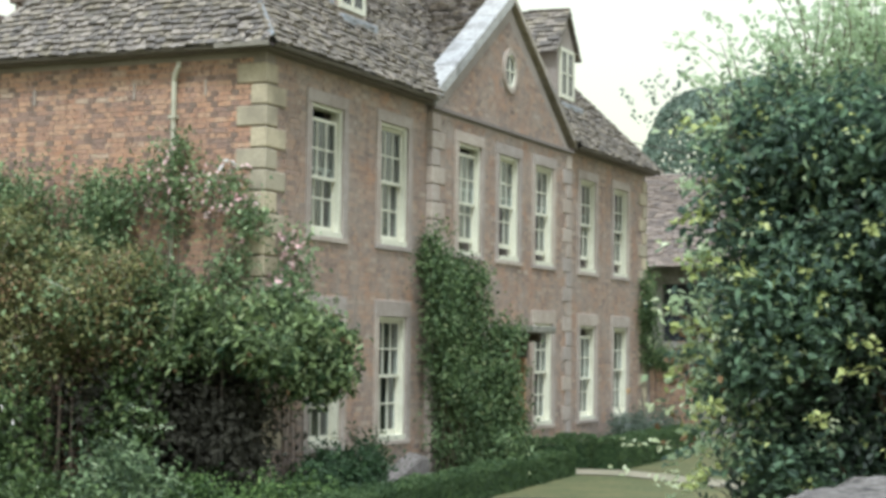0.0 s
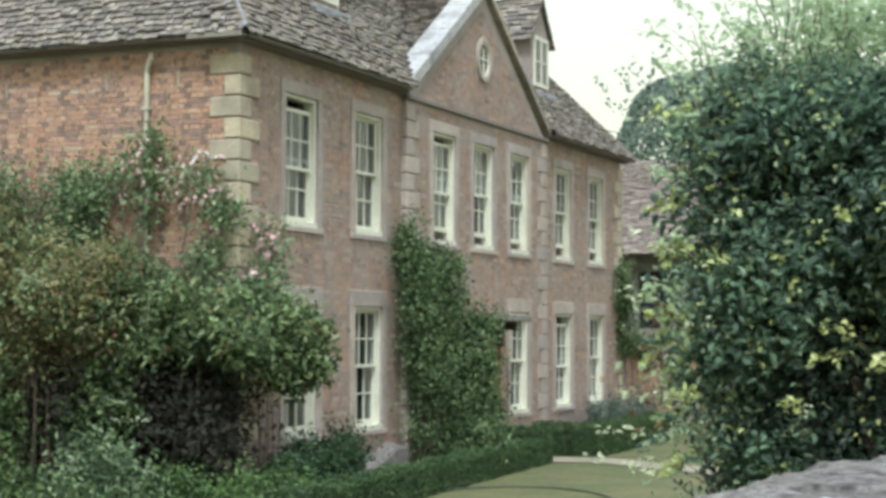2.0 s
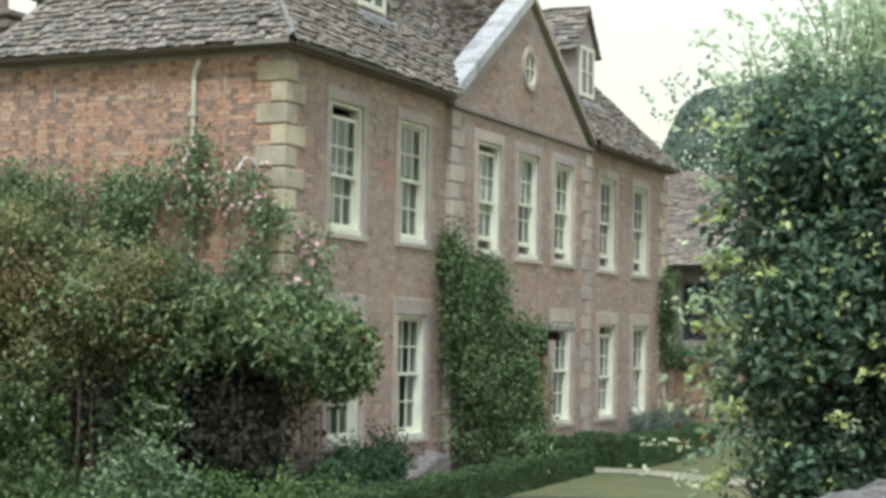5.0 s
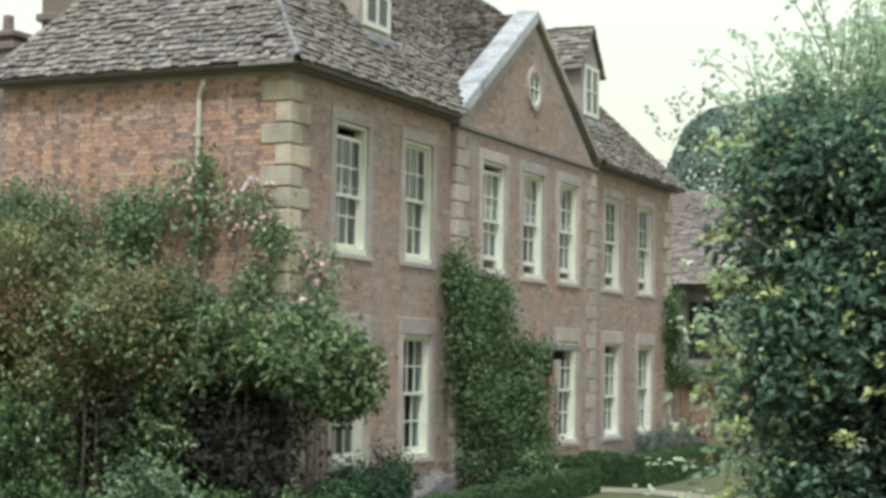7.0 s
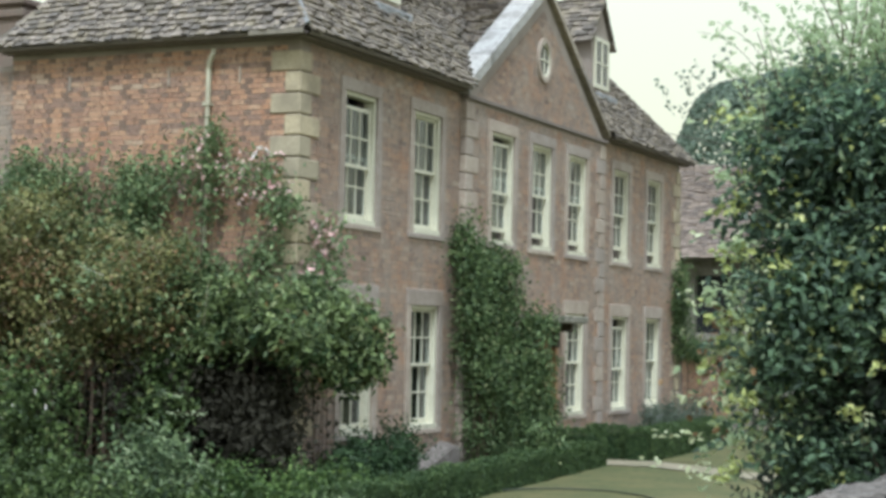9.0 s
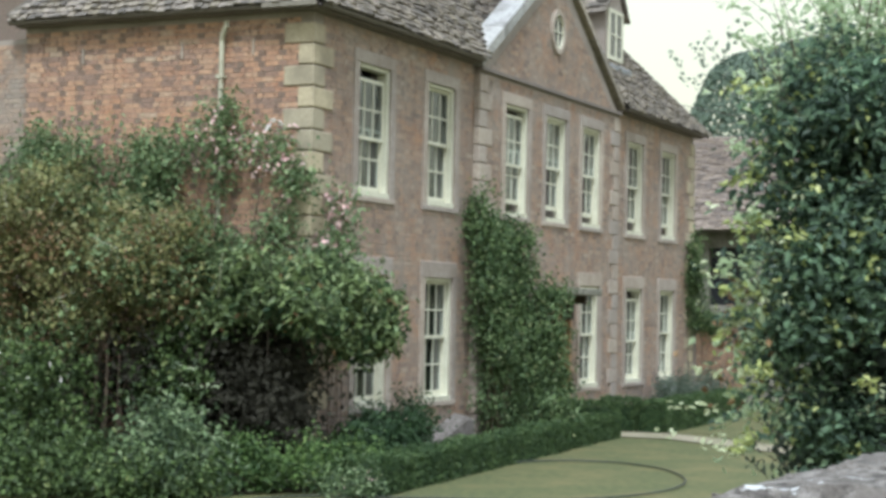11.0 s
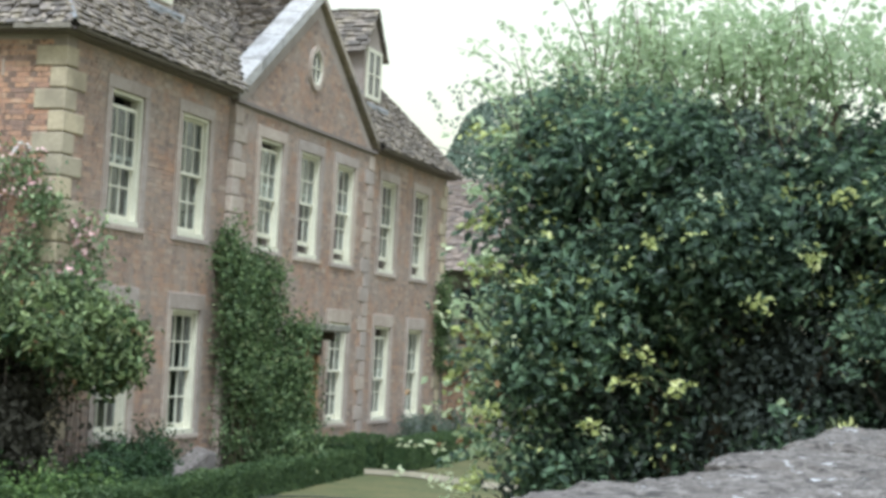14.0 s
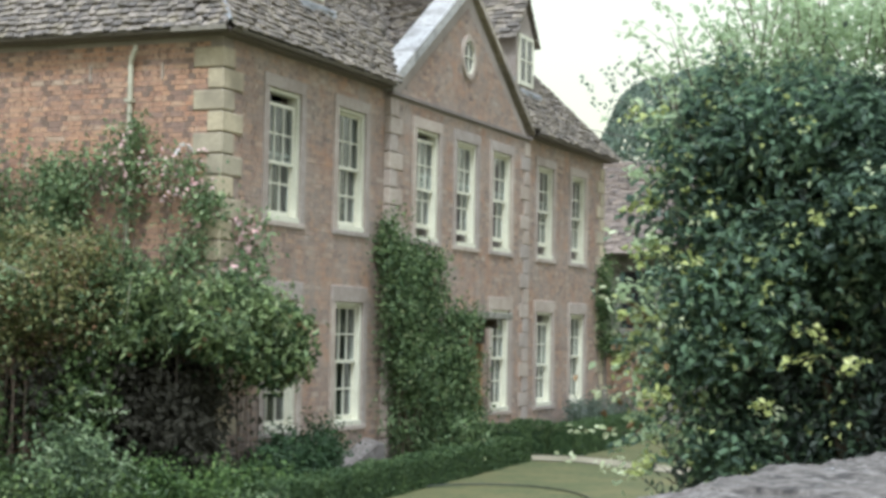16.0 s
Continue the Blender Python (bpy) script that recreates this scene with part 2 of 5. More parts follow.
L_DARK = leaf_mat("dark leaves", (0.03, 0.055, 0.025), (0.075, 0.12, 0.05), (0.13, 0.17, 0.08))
L_IVY = leaf_mat("climber leaves", (0.045, 0.072, 0.03), (0.2, 0.26, 0.105), (0.4, 0.4, 0.2))
L_TREE = leaf_mat("glossy tree leaves", (0.072, 0.1, 0.076), (0.265, 0.36, 0.22), (0.55, 0.58, 0.32), 0.36, 0.48)
L_INNER = leaf_mat("inner leaves in shade tones", (0.1, 0.112, 0.095), (0.125, 0.14, 0.115), (0.14, 0.155, 0.125), 0.9, 0.4)
L_HOLLOW = leaf_mat("leaves toned as hollow shade", (0.06, 0.053, 0.038), (0.07, 0.061, 0.044), (0.075, 0.066, 0.048), 0.9, 0.45)
L_YELLOW = leaf_mat("young yellow leaves", (0.33, 0.35, 0.12), (0.57, 0.56, 0.22), (0.74, 0.68, 0.36), 0.45)
L_CREAM = leaf_mat("pale cream leaves", (0.42, 0.43, 0.24), (0.66, 0.64, 0.42), (0.78, 0.74, 0.55), 0.45)
# bright leaf tone with sunlight and haze put into the colour
L_TOP = leaf_mat("pale leaves in sunlit tones", (0.42, 0.48, 0.28), (0.68, 0.72, 0.46), (0.8, 0.8, 0.56), 0.4, 0.6)
L_RUSSET = leaf_mat("russet leaves", (0.16, 0.09, 0.045), (0.36, 0.21, 0.11), (0.48, 0.3, 0.16))
L_LAV = leaf_mat("lavender leaves", (0.1, 0.12, 0.085), (0.19, 0.21, 0.155), (0.26, 0.25, 0.26), 0.6)
# tones pale and close together: the distance haze is mixed into the leaf colour
L_FAR = leaf_mat("haze-toned far leaves", (0.165, 0.2, 0.15), (0.215, 0.255, 0.185), (0.26, 0.3, 0.21))

# ---- ground: garden lawn, raised ground behind the garden wall ----
def garden_wall_y(x):
    return -11.375 - 0.085 * (x + 19.1)


def ground_height(x, y):
    d = garden_wall_y(min(max(x, -60), 30)) - 0.27 - y
    k = min(max(d / 0.2, 0), 1)
    return 0.75 * k


xs = [-3000, -600, -150, -60] + [-40 + 4 * i for i in range(19)] + [60, 150, 600, 3000]
rows_y = [-3000, -600, -100, -30] + [None] * 4 + [-8, -4, 0, 10, 30, 100, 600, 3000]
gv, gf = [], []
for x in xs:
    for j, y in enumerate(rows_y):
        if y is None:
            y = garden_wall_y(min(max(x, -60), 30)) - 0.27 + (-0.3, -0.2, 0.0, 0.1)[j - 4]
        gv.append((x, y, ground_height(x, y)))
n = len(rows_y)
for i in range(len(xs) - 1):
    for j in range(n - 1):
        gf.append((i * n + j, (i + 1) * n + j, (i + 1) * n + j + 1, i * n + j + 1))
ground = from_lists("ground", gv, gf, GRASS)
tagged(ground, "mown green and straw-coloured garden lawn", "lawn", kind="structure")

bed = from_lists("planting_bed", [(-3.4, 6, 0.03), (-3.2, 0.0, 0.03), (-1.3, -1.1, 0.03), (9.6, -1.1, 0.03), (9.6, -0.02, 0.03), (-0.02, -0.02, 0.03), (-0.02, 6, 0.03)],
                 [(0, 1, 2, 5, 6), (2, 3, 4, 5)], SOIL)
tagged(bed, "dark soil of the planting bed along the house", "soil", kind="structure")
path = from_lists("path", [(10.0, -0.1, 0.02), (10.1, -1.0, 0.02), (10.2, -1.95, 0.02), (8.5, -4.3, 0.02), (3.5, -11.0, 0.02), (5.0, -11.2, 0.02), (10.0, -4.0, 0.02), (11.6, -1.6, 0.02), (11.5, -0.9, 0.02), (11.4, -0.1, 0.02)],
                  [(0, 1, 8, 9), (1, 2, 7, 8), (2, 3, 6, 7), (3, 4, 5, 6)], PATHM)
tagged(path, "pale gravel garden path across the lawn", "path", kind="structure")

# ---- house ----
LEN, DEP, EAVE, CX = 18.32, 5.0, 6.62, 9.1
OVER, PITCH = 0.22, 1.28
BAY0, BAY1, BAYY = 5.55, 12.65, -0.1
RIDGE_Y = DEP / 2
RIDGE_Z = EAVE + PITCH * (RIDGE_Y + OVER)
house = tagged(new("house"), "two-storey red brick country house with stone dressings and a stone-tiled roof", "house")


def wall_mesh(x0, x1, z0, z1, openings, y0, y1, swap=False):
    """A wall along x from y0 (outside) to y1 with openings cut through; swap: along y instead."""
    cx = sorted({x0, x1, *[v for o in openings for v in o[:2]]})
    cz = sorted({z0, z1, *[v for o in openings for v in o[2:]]})
    full = {}
    for i in range(len(cx) - 1):
        for k in range(len(cz) - 1):
            mx, mz = (cx[i] + cx[i + 1]) / 2, (cz[k] + cz[k + 1]) / 2
            full[i, k] = not any(o[0] < mx < o[1] and o[2] < mz < o[3] for o in openings)
    bm = bmesh.new()

    def quad(*ps):
        bm.faces.new([bm.verts.new((p[1], p[0], p[2]) if swap else p) for p in ps])

    for (i, k), on in full.items():
        if not on:
            continue
        a, b, c, d = cx[i], cx[i + 1], cz[k], cz[k + 1]
        quad((a, y0, c), (b, y0, c), (b, y0, d), (a, y0, d))
        quad((b, y1, c), (a, y1, c), (a, y1, d), (b, y1, d))
        if not full.get((i - 1, k)):
            quad((a, y1, c), (a, y0, c), (a, y0, d), (a, y1, d))
        if not full.get((i + 1, k)):
            quad((b, y0, c), (b, y1, c), (b, y1, d), (b, y0, d))
        if not full.get((i, k - 1)):
            quad((a, y1, c), (b, y1, c), (b, y0, c), (a, y0, c))
        if not full.get((i, k + 1)):
            quad((a, y0, d), (b, y0, d), (b, y1, d), (a, y1, d))
    bmesh.ops.remove_doubles(bm, verts=bm.verts, dist=1e-4)
    bmesh.ops.recalc_face_normals(bm, faces=bm.faces)
    return bm


HALF = 0.52
UP0, UP1, LO0, LO1 = 4.03, 5.97, 0.9, 2.86
upper = [CX + d for d in (-7.22, -4.86, -1.91, 0, 1.93, 4.93, 7.24)]
lower = [CX + d for d in (-7.22, -4.86, 1.93, 4.93, 7.24)]


def opening(c, z0, z1):
    return (c - HALF - 0.02, c + HALF + 0.02, z0 - 0.03, z1 + 0.02)


def side_openings(a, b):
    return [opening(c, UP0, UP1) for c in upper if a < c < b] + [opening(c, LO0, LO1) for c in lower if a < c < b]


WT = 0.35
part("wall", wall_mesh(0, BAY0, 0, EAVE, side_openings(0, BAY0), 0.0, WT), MORTAR, house, "weathered brown-red brick front wall")
part("wall", wall_mesh(BAY1, LEN, 0, EAVE, side_openings(BAY1, LEN), 0.0, WT), MORTAR, house, "weathered brown-red brick front wall")
DOOR = (CX - 0.6, CX + 0.98, 0.12, 2.55)
part("wall", wall_mesh(BAY0, BAY1, 0, 6.42, side_openings(BAY0, BAY1) + [DOOR], BAYY, WT), MORTAR, house, "brick wall of the projecting centre bay")
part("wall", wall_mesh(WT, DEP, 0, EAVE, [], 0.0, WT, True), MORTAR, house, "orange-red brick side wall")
part("wall", wall_mesh(WT, DEP - WT, 0, EAVE, [], LEN, LEN - WT, True), MORTAR, house, "brick end wall")
part("wall", wall_mesh(WT, LEN, 0, EAVE, [], DEP, DEP - WT), MORTAR, house, "brick back wall")
# rooms behind the windows: unseen, added with room shade in the plaster colour
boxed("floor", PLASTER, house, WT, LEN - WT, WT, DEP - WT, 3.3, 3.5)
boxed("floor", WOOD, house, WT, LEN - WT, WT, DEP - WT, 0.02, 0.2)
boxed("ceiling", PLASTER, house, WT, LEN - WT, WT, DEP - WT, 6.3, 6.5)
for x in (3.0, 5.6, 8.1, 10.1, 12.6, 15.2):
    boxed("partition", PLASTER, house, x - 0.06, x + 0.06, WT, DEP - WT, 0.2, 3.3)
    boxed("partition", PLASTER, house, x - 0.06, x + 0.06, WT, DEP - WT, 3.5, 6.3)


def sash(name, c, z0, z1, y, parent, rows=2):
    """A six-pane sash: stiles, rails and bars, and each pane of glass."""
    w = HALF - 0.05
    bm = bmesh.new()
    for a, b in ((c - w, c - w + 0.042), (c + w - 0.042, c + w)):
        box(bm, a, b, y, y + 0.045, z0, z1)
    box(bm, c - w + 0.042, c + w - 0.042, y, y + 0.045, z0, z0 + (0.085 if name == "lower_sash" else 0.05))
    box(bm, c - w + 0.042, c + w - 0.042, y, y + 0.045, z1 - 0.05, z1)
    gx0, gx1, gz0, gz1 = c - w + 0.042, c + w - 0.042, z0 + (0.085 if name == "lower_sash" else 0.05), z1 - 0.05
    for k in (1, 2):
        x = gx0 + (gx1 - gx0) * k / 3
        box(bm, x - 0.0125, x + 0.0125, y + 0.005, y + 0.04, gz0, gz1)
    zm = (gz0 + gz1) / 2
    box(bm, gx0, gx1, y + 0.007, y + 0.038, zm - 0.0125, zm + 0.0125)
    s = part(name, bm, PAINT, parent)
    dx = (gx1 - gx0) / 3
    for i in range(3):
        for k in range(rows):
            a, b = gx0 + dx * i, gx0 + dx * (i + 1)
            za, zb = (gz0, zm) if k == 0 else (zm, gz1)
            p = boxed("pane", GLASS, parent, a + 0.003, b - 0.003, y + 0.02, y + 0.024, za + 0.003, zb - 0.003)
            p.visible_shadow = False
    return s


def sash_window(c, z0, z1, y, up_drop=0.0, low_lift=0.0, top=0.26):
    """A sash window with its stone surround. up_drop, low_lift: how far the sashes stand open."""
    bm = bmesh.new()
    fy0, fy1 = y + 0.015, y + 0.2
    for a, b in ((c - HALF - 0.02, c - HALF + 0.05), (c + HALF - 0.05, c + HALF + 0.02)):
        box(bm, a, b, fy0, fy1, z0 - 0.03, z1 + 0.02)
    box(bm, c - HALF + 0.05, c + HALF - 0.05, fy0, fy1, z1 - 0.05, z1 + 0.02)
    box(bm, c - HALF + 0.05, c + HALF - 0.05, fy0 - 0.05, fy1, z0 - 0.018, z0 + 0.06)
    w = part("window", bm, PAINT, house, "cream-painted sash window in a pale stone surround")
    mid = (z0 + z1) / 2 + 0.03
    sash("upper_sash", c, mid - 0.025 - up_drop, z1 - 0.05 - up_drop, fy0 + 0.065, w)
    sash("lower_sash", c, z0 + 0.06 + low_lift, mid + 0.025 + low_lift, fy0 + 0.112, w)
    s0, s1 = y - 0.03, y + 0.01
    boxed("jamb", STONE_GREY, w, c - HALF - 0.16, c - HALF, s0, s1, z0 - 0.02, z1)
    boxed("jamb", STONE_GREY, w, c + HALF, c + HALF + 0.16, s0, s1, z0 - 0.02, z1)
    boxed("lintel", STONE_GREY, w, c - HALF - 0.16, c + HALF + 0.16, s0 - 0.004, s1, z1, z1 + top, 0.01)
    boxed("sill", STONE_GREY, w, c - HALF - 0.16, c + HALF + 0.16, s0 - 0.012, s1, z0 - 0.1, z0 - 0.02, 0.01)
    return w


OPEN_UP = {0: (0.14, 0.0), 1: (0, 0.0), 2: (0.1, 0.16), 3: (0.0, 0.16), 4: (0.0, 0.14), 5: (0, 0.2), 6: (0.0, 0.2)}
for i, c in enumerate(upper):
    sash_window(c, UP0, UP1, BAYY if BAY0 < c < BAY1 else 0.0, *OPEN_UP[i], top=0.2)
for i, c in enumerate(lower):
    sash_window(c, LO0, LO1, BAYY if BAY0 < c < BAY1 else 0.0, (0.2, 0, 0, 0.16, 0)[i])

# quoins: long and short blocks in turn
QH = 0.302
for i in range(21):
    z0 = 6.35 - QH * (i + 1)
    if z0 < 0:
        break
    long_side = i % 2 == 0
    fx, sy = (0.3, 0.45) if long_side else (0.55, 0.22)
    boxed("quoin", STONE, house, -0.035, fx, -0.035, sy, z0 + 0.012, z0 + QH - 0.012, 0.014)
    boxed("quoin", STONE, house, LEN - fx, LEN + 0.035, -0.035, sy, z0 + 0.012, z0 + QH - 0.012, 0.014)
    wq = 0.3 if long_side else 0.5
    boxed("quoin", STONE_GREY, house, BAY0 - 0.03, BAY0 + wq, BAYY - 0.03, 0.02, z0 + 0.01, z0 + QH - 0.01, 0.012)
    boxed("quoin", STONE_GREY, house, BAY1 - wq, BAY1 + 0.03, BAYY - 0.03, 0.02, z0 + 0.01, z0 + QH - 0.01, 0.012)
boxed("plinth", STONE_GREY, house, 0.0, BAY0 - 0.04, -0.06, -0.002, 0.0, 0.42, 0.015)
boxed("plinth", STONE_GREY, house, BAY1 + 0.04, LEN, -0.06, -0.002, 0.0, 0.42, 0.015)

# pediment over the centre bay
AP = 8.96
FOOT_L, FOOT_R = BAY0 - 0.1, BAY1 + 0.1
gs = (AP - 6.6) / (CX - FOOT_L)
bm = bmesh.new()
tri = [(BAY0, 6.42), (BAY1, 6.42), (CX, AP - 0.1)]
ring = [[bm.verts.new((x, y, z)) for x, z in tri] for y in (BAYY + 0.002, WT)]
bm.faces.new(ring[0])
bm.faces.new(ring[1][::-1])
for k in range(3):
    bm.faces.new((ring[0][k], ring[1][k], ring[1][(k + 1) % 3], ring[0][(k + 1) % 3]))
bmesh.ops.recalc_face_normals(bm, faces=bm.faces)
part("pediment", bm, MORTAR, house, "triangular brick pediment wall")
# string course in dark brown, its shadow line put into the colour
boxed("string_course", SOFFIT, house, BAY0 - 0.05, BAY1 + 0.05, BAYY - 0.07, BAYY + 0.05, 6.4, 6.47, 0.01)
# left slope paler, right slope browner: the fall of light is in the stone colours
for sgn, thick, stone in ((-1, 0.16, COPING), (1, 0.09, RAKE)):
    foot = CX + sgn * (CX - FOOT_L)
    for k in range(4):
        bm = bmesh.new()
        a, b = k / 4, (k + 1) / 4 - 0.006
        xa, xb = foot + (CX - foot) * a, foot + (CX - foot) * b
        za, zb = 6.62 + (AP + 0.06 - 6.62) * a, 6.62 + (AP + 0.06 - 6.62) * b
        vs = []
        for y in (BAYY - 0.1, BAYY + 0.34):
            for x, z in ((xa, za), (xb, zb)):
                vs += [bm.verts.new((x, y, z - thick)), bm.verts.new((x, y, z + ((0.06 if y < 0 else 0.1) if sgn < 0 else 0.03)))]
        f = [(0, 1, 3, 2), (4, 6, 7, 5), (0, 4, 5, 1), (2, 3, 7, 6), (1, 5, 7, 3), (0, 2, 6, 4)]
        for q in f:
            bm.faces.new([vs[i] for i in q])
        bmesh.ops.recalc_face_normals(bm, faces=bm.faces)
        part("coping_stone", bm, stone, house)


def ring_mesh(cx, cz, rx, rz, width, y0, y1, steps=28):
    bm = bmesh.new()
    loops = []
    for dy, grow in ((y0, 0), (y0, width), (y1, width), (y1, 0)):
        loops.append([bm.verts.new((cx + (rx + grow) * math.cos(2 * math.pi * k / steps), dy, cz + (rz + grow) * math.sin(2 * math.pi * k / steps))) for k in range(steps)])
    for a, b in zip(loops, loops[1:] + loops[:1]):
        for k in range(steps):
            bm.faces.new((a[k], a[(k + 1) % steps], b[(k + 1) % steps], b[k]))
    bmesh.ops.recalc_face_normals(bm, faces=bm.faces)
    return bm


OX, OZ = CX, 7.59
oval = part("oval_window", ring_mesh(OX, OZ, 0.27, 0.33, 0.085, BAYY - 0.05, BAYY + 0.02), STONE_GREY, house, "oval window with stone surround")
part("frame", ring_mesh(OX, OZ, 0.235, 0.295, 0.035, BAYY - 0.03, BAYY + 0.01), PAINT, oval)
bm = bmesh.new()
bmesh.ops.create_circle(bm, cap_ends=True, radius=1, segments=28, matrix=Matrix.LocRotScale((OX, BAYY - 0.004, OZ), Euler((radians(90), 0, 0)), (0.23, 0.29, 1)))
DARKGLASS = surface("dark glass", (0.02, 0.022, 0.025), (0.03, 0.032, 0.035), None, 4, 1, 0.08, 0.02)
part("pane", bm, DARKGLASS, oval)
bm = bmesh.new()
box(bm, OX - 0.011, OX + 0.011, BAYY - 0.028, BAYY - 0.006, OZ - 0.29, OZ + 0.29)
box(bm, OX - 0.23, OX - 0.011, BAYY - 0.026, BAYY - 0.006, OZ - 0.011, OZ + 0.011)
box(bm, OX + 0.011, OX + 0.23, BAYY - 0.026, BAYY - 0.006, OZ - 0.011, OZ + 0.011)
part("glazing_bar", bm, PAINT, oval)

# ---- roofs ----
E0, E1, F0, F1 = -OVER, LEN + OVER + 0.12, -OVER, DEP + 0.12
HIP = RIDGE_Y + OVER
FAR_HIP = 5.2
zd = EAVE + PITCH * (0.1 + OVER)
deck_v = [(E0, F0, EAVE), (BAY0 - 0.12, F0, EAVE), (BAY0 - 0.12, 0.1, zd), (BAY1 + 0.12, 0.1, zd), (BAY1 + 0.12, F0, EAVE), (E1, F0, EAVE), (E1, F1, EAVE), (E0, F1, EAVE),
          (E0 + HIP, RIDGE_Y, RIDGE_Z), (E1 - FAR_HIP, RIDGE_Y, RIDGE_Z), (BAY0 - 0.12, 0.1, EAVE), (BAY1 + 0.12, 0.1, EAVE)]
roof = from_lists("roof", [(x, y, z - 0.02) for x, y, z in deck_v], [(0, 1, 2, 8), (2, 3, 9, 8), (3, 4, 5, 9), (5, 6, 9), (6, 7, 8, 9), (7, 0, 8), (7, 6, 5, 4, 11, 10, 1, 0)], DECK, house, "hipped roof of mossy stone tiles")


def slab(verts, faces, c, u, v, nrm, w, l, th, tilt):
    """One thin tile lying on a slope."""
    base = len(verts)
    for dv, lift in ((0.0, 0.0), (l, -tilt)):
        for du in (-w / 2, w / 2):
            for dn in (0.0, th):
                verts.append(tuple(c + u * du + v * dv + nrm * (dn + lift + tilt)))
    for q in ((0, 2, 3, 1), (4, 5, 7, 6), (0, 1, 5, 4), (2, 6, 7, 3), (1, 3, 7, 5), (0, 4, 6, 2)):
        faces.append(tuple(base + i for i in q))


def tiling(org, u, v, height, left, right, skip=None, seed=1, first=0.13, last=0.09, wide=0.165):
    """Lay courses up a slope from org; left(d), right(d): the course's ends at d metres up. Yields verts and faces of each tile."""
    rng = random.Random(seed)
    nrm = u.cross(v).normalized()
    d = -0.1
    while d < height:
        step = first + (last - first) * max(d, 0) / height
        x, end = left(max(d, 0)), right(max(d, 0))
        x -= rng.random() * 0.0
        while x < end:
            w = wide * rng.uniform(0.6, 1.35)
            w = min(w, end - x)
            c = org + u * (x + w / 2) + v * (d + rng.uniform(-0.022, 0.022))
            if w > 0.05 and not (skip and skip(c)):
                tv, tf = [], []
                slab(tv, tf, c, u, v, nrm, w - 0.014, step * 1.6, rng.uniform(0.02, 0.045), 0.05 + rng.uniform(-0.012, 0.022))
                yield tv, tf
            x += w
        d += step


def joined(gen, name, material, parent, label=""):
    verts, faces = [], []
    for tv, tf in gen:
        b = len(verts)
        verts += tv
        faces += [tuple(b + i for i in q) for q in tf]
    ob = from_lists(name, verts, faces, material, parent, label)
    return tagged(ob, kind="stuff")


SL = math.hypot(1, PITCH)
UPV = 1 / SL
slope_len = HIP * SL
DORMERS = (3.85, 14.35)
DY = 0.62


def front_skip(c):
    if abs(c.x - CX) < (AP - c.z) / gs - 0.1 and c.z < AP:
        return True
    return any(abs(c.x - d) < 0.62 and DY - 0.05 < c.y < 2.0 and c.z < 9.72 - abs(c.x - d) * 1.0 for d in DORMERS)


joined(tiling(Vector((E0, F0, EAVE)), Vector((1, 0, 0)), Vector((0, UPV, PITCH * UPV)), slope_len, lambda d: d / SL, lambda d: (E1 - E0) - d / SL * FAR_HIP / HIP, front_skip, 3),
       "front_tiles", TILE_ISLE, roof, "courses of brown-grey stone tiles")
joined(tiling(Vector((E1, F0, EAVE)), Vector((0, 1, 0)), Vector((-FAR_HIP, 0, HIP * PITCH)).normalized(), math.hypot(FAR_HIP, HIP * PITCH), lambda d: d * HIP / math.hypot(FAR_HIP, HIP * PITCH), lambda d: (F1 - F0) - d * HIP / math.hypot(FAR_HIP, HIP * PITCH), None, 5),
       "end_tiles", TILE_ISLE, roof, "courses of brown-grey stone tiles")


def ridge_run(a, b, parent, step=0.42, width=0.17, material=TILE):
    """Angled ridge or hip tiles from a to b."""
    a, b = Vector(a), Vector(b)
    d = (b - a).normalized()
    s = d.cross(Vector((0, 0, 1))).normalized()
    n = max(int((b - a).length / step), 1)
    up = s.cross(d).normalized()
    for i in range(n):
        p0, p1 = a.lerp(b, i / n), a.lerp(b, (i + 1) / n - 0.01)
        bm = bmesh.new()
        vs = []
        for q, lift in ((p0, 0.02), (p1, 0.0)):
            for o, h in ((-width, -0.09), (0, 0.03), (width, -0.09), (width, -0.12), (0, 0.0), (-width, -0.12)):
                vs.append(bm.verts.new(q + s * o + up * (h + lift + 0.05)))
        for k in range(6):
            bm.faces.new((vs[k], vs[(k + 1) % 6], vs[6 + (k + 1) % 6], vs[6 + k]))
        bm.faces.new((vs[0], vs[5], vs[4], vs[1]))
        bm.faces.new((vs[1], vs[4], vs[3], vs[2]))
        bm.faces.new((vs[6], vs[7], vs[10], vs[11]))
        bm.faces.new((vs[7], vs[8], vs[9], vs[10]))
        bmesh.ops.recalc_face_normals(bm, faces=bm.faces)
        part("ridge_tile", bm, material, parent)


top_l, top_r = (E0 + HIP, RIDGE_Y, RIDGE_Z), (E1 - FAR_HIP, RIDGE_Y, RIDGE_Z)
ridge_run((E0, F0, EAVE), top_l, roof, 0.8, 0.09, LEAD)
ridge_run((E0, F1, EAVE), top_l, roof, width=0.1)
ridge_run((E1, F0, EAVE), top_r, roof, width=0.1)
ridge_run(top_l, top_r, roof)

